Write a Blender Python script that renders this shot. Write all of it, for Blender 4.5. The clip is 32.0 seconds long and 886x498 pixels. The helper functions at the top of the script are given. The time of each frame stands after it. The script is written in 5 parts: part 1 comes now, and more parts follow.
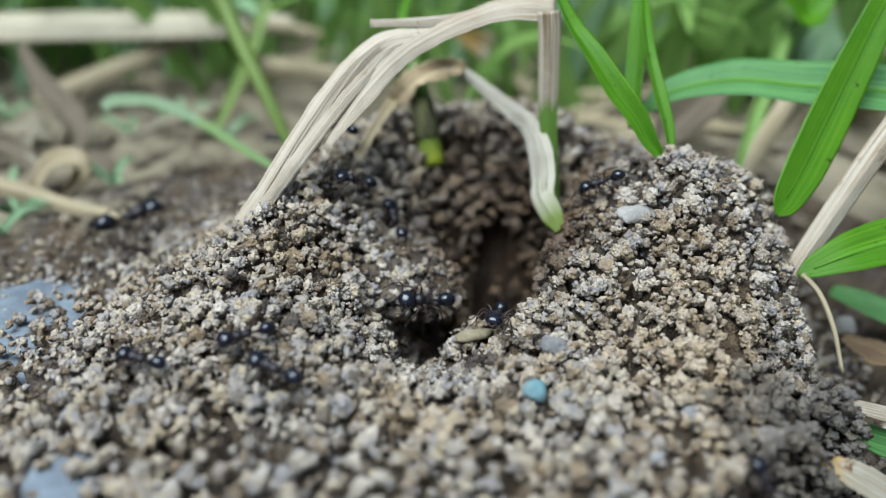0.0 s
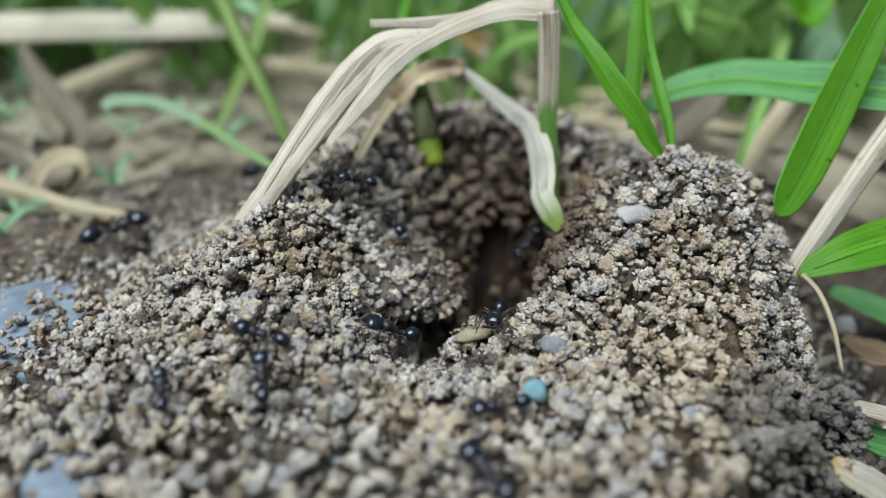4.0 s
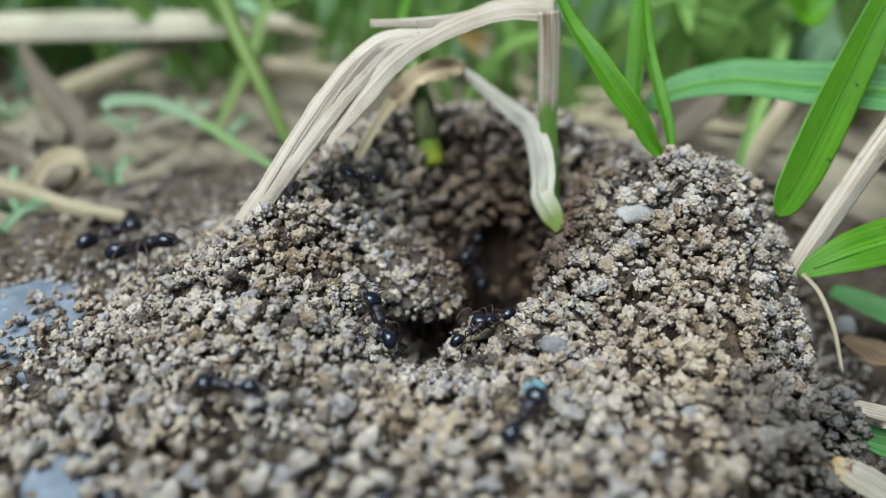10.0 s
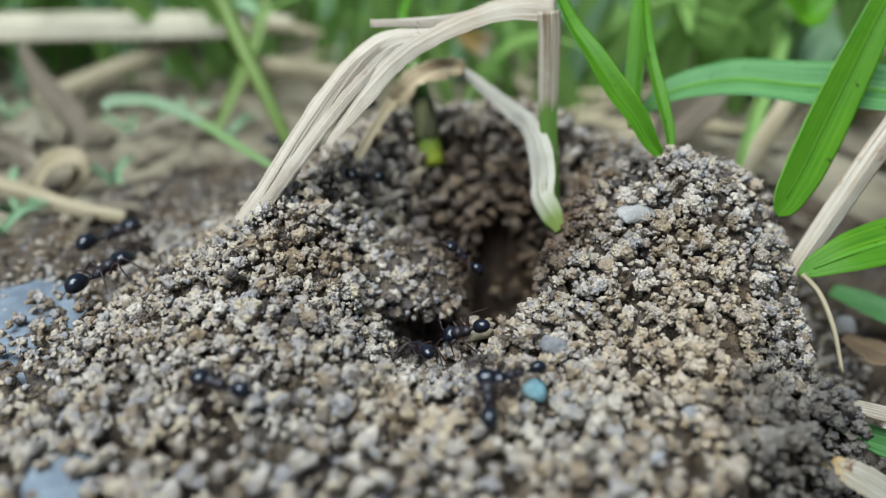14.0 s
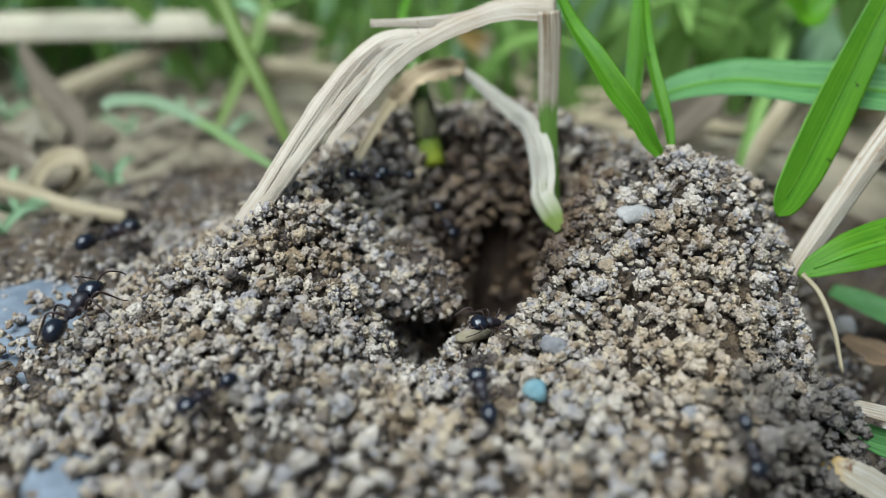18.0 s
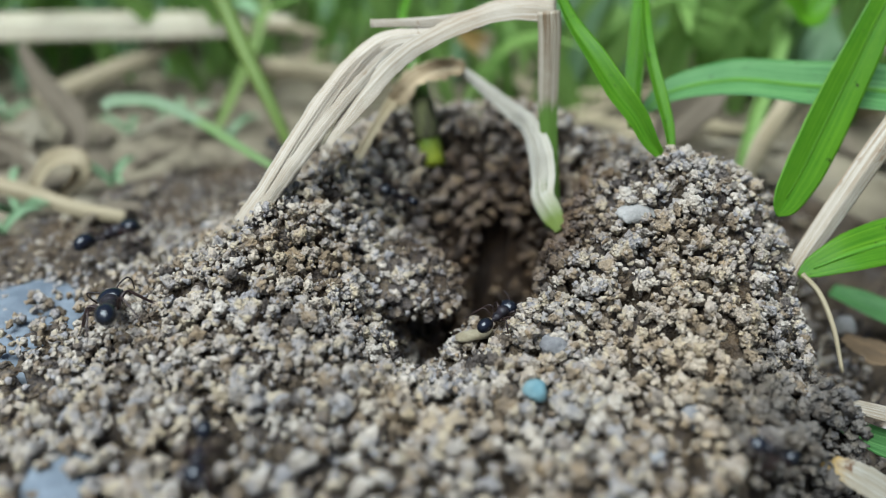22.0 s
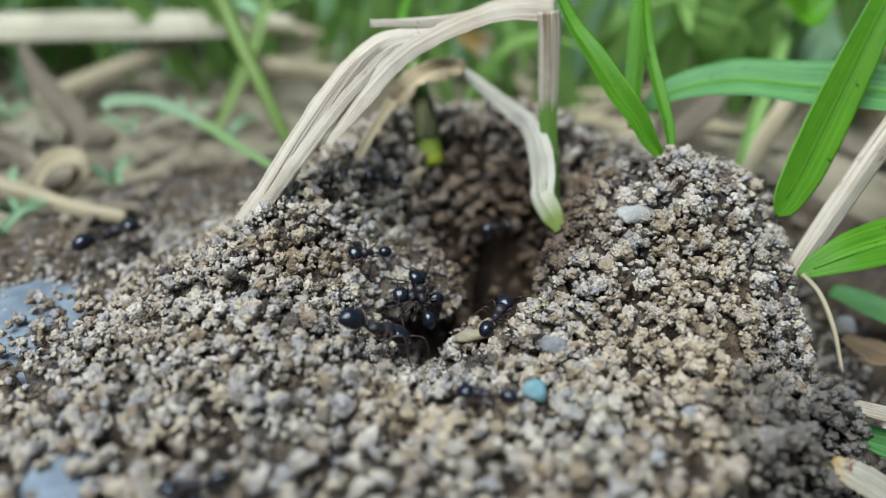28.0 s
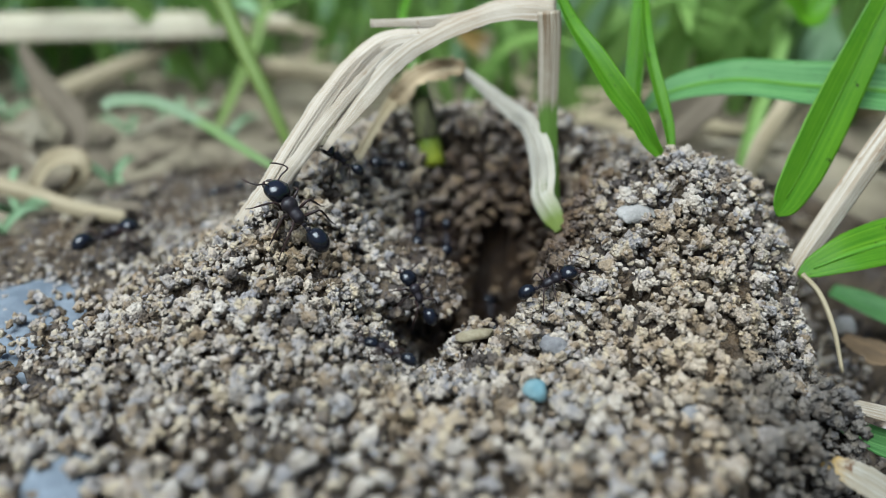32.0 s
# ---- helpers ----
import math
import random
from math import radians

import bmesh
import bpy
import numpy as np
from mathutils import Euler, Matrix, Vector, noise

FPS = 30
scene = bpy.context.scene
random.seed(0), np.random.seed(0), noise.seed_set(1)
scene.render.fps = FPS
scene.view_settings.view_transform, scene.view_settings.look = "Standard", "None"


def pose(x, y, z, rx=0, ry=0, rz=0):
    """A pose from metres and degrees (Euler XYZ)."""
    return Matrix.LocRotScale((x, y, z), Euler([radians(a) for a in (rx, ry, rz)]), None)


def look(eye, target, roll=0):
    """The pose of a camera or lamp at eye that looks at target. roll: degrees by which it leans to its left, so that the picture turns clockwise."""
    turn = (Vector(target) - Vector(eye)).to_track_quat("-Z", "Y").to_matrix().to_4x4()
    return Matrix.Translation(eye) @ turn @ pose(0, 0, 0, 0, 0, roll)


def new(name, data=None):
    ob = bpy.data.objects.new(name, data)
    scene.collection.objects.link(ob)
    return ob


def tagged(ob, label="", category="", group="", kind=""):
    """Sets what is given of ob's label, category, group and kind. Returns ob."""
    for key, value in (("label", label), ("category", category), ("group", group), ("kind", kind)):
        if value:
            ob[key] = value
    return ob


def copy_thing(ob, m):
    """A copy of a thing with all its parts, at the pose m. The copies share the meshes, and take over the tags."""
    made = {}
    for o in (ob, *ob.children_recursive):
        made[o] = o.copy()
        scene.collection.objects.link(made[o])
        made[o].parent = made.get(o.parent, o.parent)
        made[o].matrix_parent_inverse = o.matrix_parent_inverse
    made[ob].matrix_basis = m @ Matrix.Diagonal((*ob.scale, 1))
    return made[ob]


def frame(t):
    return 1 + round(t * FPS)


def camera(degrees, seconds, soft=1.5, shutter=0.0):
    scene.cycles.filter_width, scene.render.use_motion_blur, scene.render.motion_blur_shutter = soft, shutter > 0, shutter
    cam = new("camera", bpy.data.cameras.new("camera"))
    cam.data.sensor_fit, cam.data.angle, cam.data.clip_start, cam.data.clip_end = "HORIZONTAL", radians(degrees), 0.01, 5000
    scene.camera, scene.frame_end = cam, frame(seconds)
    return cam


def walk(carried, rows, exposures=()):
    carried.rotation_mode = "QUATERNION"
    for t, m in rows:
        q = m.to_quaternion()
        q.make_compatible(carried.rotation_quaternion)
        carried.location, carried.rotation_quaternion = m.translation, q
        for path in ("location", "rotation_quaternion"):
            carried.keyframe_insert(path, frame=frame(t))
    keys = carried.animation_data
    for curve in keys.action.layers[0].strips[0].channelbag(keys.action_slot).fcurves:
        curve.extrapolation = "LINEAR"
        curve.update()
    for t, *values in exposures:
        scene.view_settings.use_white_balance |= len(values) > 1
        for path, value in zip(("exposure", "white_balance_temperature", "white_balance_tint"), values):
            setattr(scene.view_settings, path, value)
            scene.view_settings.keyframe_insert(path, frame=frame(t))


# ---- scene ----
# ---- camera: a phone held still a hand's width from the nest ----
MM = 0.001
TILT = 28.0
cam = camera(55, 32.0, soft=1.0)
cam.data.dof.use_dof = True
cam.data.dof.focus_distance = 0.0848
cam.data.dof.aperture_fstop = 11.2
walk(cam, [(0.0, pose(0, 0, 0.050, 90 - TILT, 0, 0)), (32.0, pose(0, 0, 0.050, 90 - TILT, 0, 0))],
     exposures=[(0.0, 0.96, 5390, 0), (24.0, 0.94, 5390, 0), (28.5, 0.96, 5370, 0), (32.0, 0.96, 5370, 0)])

# ---- light: open sky with thin cloud, a soft high sun ----
SUN_UP, SUN_TURN = 68.0, 213.0
world = bpy.data.worlds.new("sky")
scene.world = world
world.use_nodes = True
wn = world.node_tree
sky = wn.nodes.new("ShaderNodeTexSky")
sky.sky_type, sky.sun_disc = "NISHITA", False
sky.sun_elevation, sky.sun_rotation = radians(SUN_UP), radians(SUN_TURN)
sky.air_density, sky.dust_density = 1.0, 5.0
wn.links.new(sky.outputs[0], wn.nodes["Background"].inputs[0])
wn.nodes["Background"].inputs[1].default_value = 0.043
lamp = bpy.data.lights.new("sun", "SUN")
lamp.energy, lamp.angle, lamp.color = 3.75, radians(45), (1.0, 0.97, 0.92)
sun = new("sun", lamp)
a, e = radians(SUN_TURN), radians(SUN_UP)
sun.matrix_world = look((math.sin(a) * math.cos(e), math.cos(a) * math.cos(e), math.sin(e)), (0, 0, 0))


# ---- materials ----
def material(name, rough=0.8, spec=0.3):
    m = bpy.data.materials.new(name)
    m.use_nodes = True
    b = m.node_tree.nodes["Principled BSDF"]
    b.inputs["Roughness"].default_value = rough
    b.inputs["Specular IOR Level"].default_value = spec
    return m, m.node_tree, b


def node(t, kind, inputs=(), operation=""):
    n = t.nodes.new(kind)
    if operation:
        n.operation = operation
    for k, v in dict(inputs).items():
        if isinstance(v, bpy.types.NodeSocket):
            t.links.new(v, n.inputs[k])
        else:
            n.inputs[k].default_value = v
    return n


def ramp(t, fac, stops):
    n = t.nodes.new("ShaderNodeValToRGB")
    while len(n.color_ramp.elements) < len(stops):
        n.color_ramp.elements.new(0.5)
    for el, (p, c) in zip(n.color_ramp.elements, stops):
        el.position, el.color = p, (*c, 1)
    t.links.new(fac, n.inputs[0])
    return n.outputs[0]


def mixed(t, fac, a, b, how="MIX"):
    n = t.nodes.new("ShaderNodeMix")
    n.data_type, n.blend_type = "RGBA", how
    for i, v in ((0, fac), (6, a), (7, b)):
        if isinstance(v, bpy.types.NodeSocket):
            t.links.new(v, n.inputs[i])
        else:
            n.inputs[i].default_value = v if i == 0 else (*v, 1)
    return n.outputs[2]


def grain(t, scale, detail=4.0, rough=0.6, vector=None):
    n = node(t, "ShaderNodeTexNoise", {"Scale": scale, "Detail": detail, "Roughness": rough})
    t.links.new(vector if vector else t.nodes.new("ShaderNodeNewGeometry").outputs["Position"], n.inputs["Vector"])
    return n.outputs["Fac"]


def bump(t, b, h, strength, distance):
    n = node(t, "ShaderNodeBump", {"Height": h, "Strength": strength, "Distance": distance})
    t.links.new(n.outputs[0], b.inputs["Normal"])


def swing(t, v, lo, hi):
    n = node(t, "ShaderNodeMapRange", {"Value": v, "From Min": lo, "From Max": hi})
    return n.outputs[0]


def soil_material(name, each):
    """Crumbly loam: tan, ochre, grey and dark crumbs, the mass under them darkened as pore shade; each: 'island' or
    'object' picks what varies crumb by crumb.
    """
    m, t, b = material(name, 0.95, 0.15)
    if each == "island":
        own = t.nodes.new("ShaderNodeNewGeometry").outputs["Random Per Island"]
    elif each == "object":
        own = t.nodes.new("ShaderNodeObjectInfo").outputs["Random"]
    else:
        own = grain(t, 1500, 3)
    group = swing(t, grain(t, 330, 2, 0.5), 0.28, 0.72)
    pick = node(t, "ShaderNodeMath", {0: own, 1: 0.58, 2: 0.0}, operation="MULTIPLY_ADD")
    half = node(t, "ShaderNodeMath", {0: group, 1: 0.42}, operation="MULTIPLY")
    t.links.new(half.outputs[0], pick.inputs[2])
    own = ramp(t, pick.outputs[0], [(0.0, (0.04, 0.034, 0.033)), (0.2, (0.13, 0.108, 0.092)), (0.31, (0.30, 0.225, 0.145)), (0.38, (0.36, 0.32, 0.295)), (0.48, (0.53, 0.44, 0.30)),
                                    (0.58, (0.30, 0.285, 0.295)), (0.74, (0.55, 0.475, 0.385)), (1.0, (0.62, 0.565, 0.50))])
    ochre = mixed(t, swing(t, grain(t, 110, 3), 0.44, 0.64), own, mixed(t, 0.42, own, (0.3844, 0.2666, 0.1302)))
    pale = mixed(t, swing(t, grain(t, 85, 3), 0.36, 0.6), mixed(t, 0.14, own, (0.2046, 0.1922, 0.1798)), ochre)
    # browner soil round the hole, with the hole's shade put into its colour
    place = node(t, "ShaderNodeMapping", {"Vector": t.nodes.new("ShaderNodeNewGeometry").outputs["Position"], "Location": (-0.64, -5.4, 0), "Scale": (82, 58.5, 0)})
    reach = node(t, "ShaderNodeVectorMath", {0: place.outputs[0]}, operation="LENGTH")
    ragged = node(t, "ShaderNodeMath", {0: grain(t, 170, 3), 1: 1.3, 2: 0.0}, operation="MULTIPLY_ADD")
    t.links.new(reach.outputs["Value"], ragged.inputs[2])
    shaded_humus = mixed(t, 1.0, pale, (0.41, 0.345, 0.295), "MULTIPLY")
    pale = mixed(t, swing(t, ragged.outputs[0], 1.3, 1.8), shaded_humus, pale)
    # ochre soil on the right slope, a patch of sun put into its colour
    sunlit_ochre = node(t, "ShaderNodeMapping", {"Vector": t.nodes.new("ShaderNodeNewGeometry").outputs["Position"], "Location": (-2.2, -4.5, 0), "Scale": (98, 70, 0)})
    band = node(t, "ShaderNodeVectorMath", {0: sunlit_ochre.outputs[0]}, operation="LENGTH")
    torn = node(t, "ShaderNodeMath", {0: grain(t, 330, 4), 1: 2.0, 2: 0.0}, operation="MULTIPLY_ADD")
    t.links.new(band.outputs["Value"], torn.inputs[2])
    pale = mixed(t, swing(t, torn.outputs[0], 1.5, 2.1), mixed(t, 0.36, pale, (0.52, 0.39, 0.235)), pale)
    # greyer soil right of the ridge, with the ridge's shade put into its colour
    shaded_grey = node(t, "ShaderNodeMapping", {"Vector": t.nodes.new("ShaderNodeNewGeometry").outputs["Position"], "Location": (-2.15, -2.75, 0), "Scale": (60, 50, 0)})
    near = node(t, "ShaderNodeVectorMath", {0: shaded_grey.outputs[0]}, operation="LENGTH")
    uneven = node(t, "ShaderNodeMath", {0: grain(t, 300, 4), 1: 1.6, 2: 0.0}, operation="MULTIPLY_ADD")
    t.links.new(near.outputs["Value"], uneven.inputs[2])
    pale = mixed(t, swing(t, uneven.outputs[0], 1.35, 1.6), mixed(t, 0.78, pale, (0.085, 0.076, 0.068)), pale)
    fine = grain(t, 2600, 5, 0.7)
    speck = mixed(t, swing(t, fine, 0.25, 0.75), mixed(t, 0.6, pale, (0.5, 0.46, 0.42), "MULTIPLY"), pale)
    # shade of the pores put into the colour of the mass
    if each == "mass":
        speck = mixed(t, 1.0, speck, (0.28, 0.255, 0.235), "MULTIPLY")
    t.links.new(speck, b.inputs["Base Color"])
    cells = node(t, "ShaderNodeTexVoronoi", {"Vector": t.nodes.new("ShaderNodeNewGeometry").outputs["Position"], "Scale": 3000.0})
    rise = node(t, "ShaderNodeMath", {0: grain(t, 4000, 5, 0.7), 1: cells.outputs["Distance"]}, operation="SUBTRACT")
    bump(t, b, rise.outputs[0], 1.0, 0.0003)
    return m


def ribbed(name, low, high, base=None, rough=0.5, ribs=26.0, clear=0.0, spot=None, base_at=0.12, base_soft=0.06, relief=0.45, spot_size=420, spec=0.24):
    """A blade or stalk: u runs across it and v along it. base: colour of its lowest part."""
    m, t, b = material(name, rough, spec)
    uv = t.nodes.new("ShaderNodeTexCoord").outputs["UV"]
    mp = node(t, "ShaderNodeMapping", {"Vector": uv, "Scale": (ribs, 0.9, 1)})
    line = node(t, "ShaderNodeTexNoise", {"Vector": mp.outputs[0], "Scale": 1.0, "Detail": 3.0, "Roughness": 0.6})
    c = mixed(t, swing(t, line.outputs["Fac"], 0.36, 0.64), low, high)
    thin = node(t, "ShaderNodeMapping", {"Vector": uv, "Scale": (ribs * 3.1, 1.6, 1)})
    hair = node(t, "ShaderNodeTexNoise", {"Vector": thin.outputs[0], "Scale": 1.0, "Detail": 2.0})
    c = mixed(t, swing(t, hair.outputs["Fac"], 0.54, 0.40), c, mixed(t, 0.85, c, low))
    cloud = grain(t, 160, 3)
    c = mixed(t, swing(t, cloud, 0.35, 0.8), c, mixed(t, 0.5, c, high))
    if base:
        sep = node(t, "ShaderNodeSeparateXYZ", {"Vector": uv})
        wob = node(t, "ShaderNodeMath", {0: line.outputs["Fac"], 1: 0.2, 2: sep.outputs["Y"]}, operation="MULTIPLY_ADD")
        c = mixed(t, swing(t, wob.outputs[0], base_at + 0.1 - base_soft / 2, base_at + 0.1 + base_soft / 2), base, c)
    if spot:
        c = mixed(t, swing(t, grain(t, spot_size, 3), 0.66, 0.72), c, spot)
    t.links.new(c, b.inputs["Base Color"])
    bump(t, b, line.outputs["Fac"], relief, 0.0002)
    if clear:
        tr = node(t, "ShaderNodeBsdfTranslucent", {"Color": c})
        mx = node(t, "ShaderNodeMixShader", {0: clear, 1: b.outputs[0], 2: tr.outputs[0]})
        t.links.new(mx.outputs[0], t.nodes["Material Output"].inputs[0])
    return m


def plain(name, low, high, scale, rough=0.7, spec=0.3, relief=0.0003, fine=None):
    m, t, b = material(name, rough, spec)
    c = mixed(t, swing(t, grain(t, scale, 4), 0.35, 0.65), low, high)
    t.links.new(mixed(t, swing(t, grain(t, scale * 9, 4), 0.3, 0.8), mixed(t, 0.35, c, low), c), b.inputs["Base Color"])
    bump(t, b, grain(t, fine or scale * 6, 5, 0.7), 0.6, relief)
    return m


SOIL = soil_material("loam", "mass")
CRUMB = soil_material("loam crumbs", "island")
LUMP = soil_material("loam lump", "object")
EARTH = plain("trodden earth", (0.105, 0.085, 0.057), (0.215, 0.182, 0.124), 60, 0.95, 0.15, 0.0008)
SLATE = plain("blue-grey slate", (0.1054, 0.1209, 0.1426), (0.2046, 0.2263, 0.2542), 250, 0.9, 0.2, 0.0006)
TEAL = plain("pale teal grit", (0.093, 0.1674, 0.186), (0.155, 0.2294, 0.2356), 700, 0.6, 0.4)
PALE = plain("pale grey grit", (0.20, 0.187, 0.17), (0.38, 0.355, 0.325), 500, 0.95, 0.1, 0.0016, 1400)
LILAC = plain("grey-mauve grit", (0.15, 0.142, 0.14), (0.30, 0.287, 0.28), 500, 0.95, 0.1, 0.0014, 1500)
SEED = plain("cream seed husk", (0.186, 0.1519, 0.093), (0.2852, 0.248, 0.1674), 900, 0.85, 0.15)
STRAW = ribbed("bleached straw", (0.30, 0.215, 0.13), (0.65, 0.595, 0.50), rough=0.55, ribs=24, clear=0.25, spot=(0.279, 0.186, 0.1116), relief=0.7)
STRAW_LOG = ribbed("thick cream straw", (0.29, 0.243, 0.165), (0.48, 0.43, 0.315), rough=0.5, ribs=12, clear=0.05)
STRAW_SHEATH = ribbed("striped sheath", (0.17, 0.105, 0.05), (0.63, 0.57, 0.45), base=(0.12, 0.205, 0.035), rough=0.55, ribs=9, clear=0.25, base_at=0.57)
STRAW_ROOT = ribbed("straw with green foot", (0.31, 0.27, 0.195), (0.54, 0.505, 0.435), base=(0.105, 0.135, 0.022), rough=0.55, ribs=24, clear=0.2, base_at=0.17, base_soft=0.16)
WITHERED = ribbed("withered brown leaf", (0.17, 0.11, 0.05), (0.56, 0.45, 0.29), rough=0.8, ribs=7, clear=0.1, spot=(0.0372, 0.0248, 0.0155), relief=0.9)
GREEN = ribbed("fresh green blade", (0.06, 0.18, 0.006), (0.165, 0.34, 0.014), rough=0.4, ribs=26, clear=0.5, relief=0.35, spot=(0.0248, 0.031, 0.0093), spot_size=800)
GREEN_COOL = ribbed("bluish green blade", (0.038, 0.125, 0.025), (0.155, 0.30, 0.10), rough=0.5, ribs=13, clear=0.3, relief=0.4, spec=0.2, spot=(0.0372, 0.0558, 0.0186), spot_size=700)
GREEN_STEM = ribbed("green stem with yellow foot", (0.045, 0.085, 0.012), (0.11, 0.17, 0.03), base=(0.24, 0.27, 0.02), rough=0.45, ribs=12, clear=0.15, base_at=0.16, base_soft=0.22, spot=(0.05, 0.035, 0.02), spot_size=260)
GREEN_FAR = ribbed("meadow grass", (0.115, 0.225, 0.04), (0.35, 0.49, 0.14), rough=0.5, ribs=10, clear=0.5)
STRAW_LITTER = ribbed("weathered straw bits", (0.124, 0.1054, 0.0744), (0.2356, 0.2015, 0.1426), rough=0.8, ribs=8)
STRAW_FAR = ribbed("old meadow straw", (0.19, 0.15, 0.085), (0.36, 0.30, 0.195), rough=0.7, ribs=10, clear=0.1)
SOILED = ribbed("soiled green sheath", (0.024, 0.02, 0.012), (0.085, 0.088, 0.03), rough=0.8, ribs=5, spot=(0.031, 0.0248, 0.0186), relief=0.8)
DEAD_BROWN = ribbed("dark brown dead leaf", (0.0558, 0.0372, 0.0205), (0.1364, 0.0899, 0.0465), rough=0.8, ribs=7, spot=(0.0248, 0.0174, 0.0124))
HUSK = ribbed("papery husk", (0.26, 0.20, 0.11), (0.43, 0.36, 0.235), rough=0.6, ribs=14, clear=0.3)
STEM_OLIVE = ribbed("olive green stem", (0.0806, 0.124, 0.0217), (0.1736, 0.2294, 0.0558), rough=0.5, ribs=8, clear=0.15)
GREEN_PALE = ribbed("pale green blade", (0.12, 0.19, 0.075), (0.27, 0.325, 0.22), base=(0.155, 0.2294, 0.0744), rough=0.5, ribs=5, clear=0.3, base_at=0.4)
GREEN_DULL = ribbed("dull grey-green blade", (0.11, 0.20, 0.08), (0.32, 0.43, 0.26), rough=0.55, ribs=8, clear=0.3)
HUSK_OLD = ribbed("grey-brown dead leaf", (0.092, 0.072, 0.048), (0.185, 0.15, 0.105), rough=0.8, ribs=9, clear=0.2)
YELLOWED = ribbed("yellowing leaf", (0.22, 0.17, 0.10), (0.37, 0.345, 0.29), base=(0.27, 0.17, 0.045), rough=0.55, ribs=12, clear=0.2, spot=(0.1116, 0.0558, 0.0248), base_at=0.38, base_soft=0.2)
CHITIN = plain("black glossy chitin", (0.004, 0.0045, 0.007), (0.008, 0.009, 0.015), 900, 0.17, 0.42, 0.00002, 6000)
CHITIN_DULL = plain("ribbed dark chitin", (0.007, 0.0058, 0.0075), (0.021, 0.0155, 0.018), 1500, 0.38, 0.28, 0.00008, 4000)
CHITIN_LEG = plain("dark brown chitin", (0.013, 0.0078, 0.0068), (0.038, 0.020, 0.0165), 900, 0.38, 0.25, 0.00003, 4000)


# ---- mesh helpers ----
def mesh_from(name, verts, faces, mat, smooth=True, uvs=None):
    me = bpy.data.meshes.new(name)
    verts = np.asarray(verts, np.float32)
    faces = np.asarray(faces, np.int32)
    k = faces.shape[1]
    me.vertices.add(len(verts))
    me.vertices.foreach_set("co", verts.ravel())
    me.loops.add(faces.size)
    me.loops.foreach_set("vertex_index", faces.ravel())
    me.polygons.add(len(faces))
    me.polygons.foreach_set("loop_start", np.arange(0, faces.size, k, dtype=np.int32))
    me.polygons.foreach_set("use_smooth", np.full(len(faces), smooth))
    if uvs is not None:
        lay = me.uv_layers.new(name="UVMap")
        lay.data.foreach_set("uv", np.asarray(uvs, np.float32)[faces.ravel()].ravel())
    me.materials.append(mat)
    me.update(calc_edges=True)
    return me


def ball(level):
    bm = bmesh.new()
    bmesh.ops.create_icosphere(bm, subdivisions=level, radius=1.0)
    v = np.array([p.co[:] for p in bm.verts])
    f = np.array([[q.index for q in p.verts] for p in bm.faces])
    bm.free()
    return v, f


def part(name, me, parent, label=""):
    ob = new(name, me)
    ob.parent = parent
    if label:
        ob["label"] = label
    return ob


def empty(name, at, label, category, group=""):
    ob = new(name)
    ob.empty_display_size = 0.003
    ob.location = at
    return tagged(ob, label, category, group)


def spline(pts, n):
    """n points on a smooth curve through pts."""
    p = np.asarray(pts, float)
    p = np.vstack([2 * p[0] - p[1], p, 2 * p[-1] - p[-2]])
    seg = len(p) - 3
    s = np.linspace(0, seg - 1e-6, n)
    i = s.astype(int)
    u = (s - i)[:, None]
    a, b, c, d = p[i], p[i + 1], p[i + 2], p[i + 3]
    return 0.5 * (2 * b + (c - a) * u + (2 * a - 5 * b + 4 * c - d) * u ** 2 + (3 * b - a - 3 * c + d) * u ** 3)


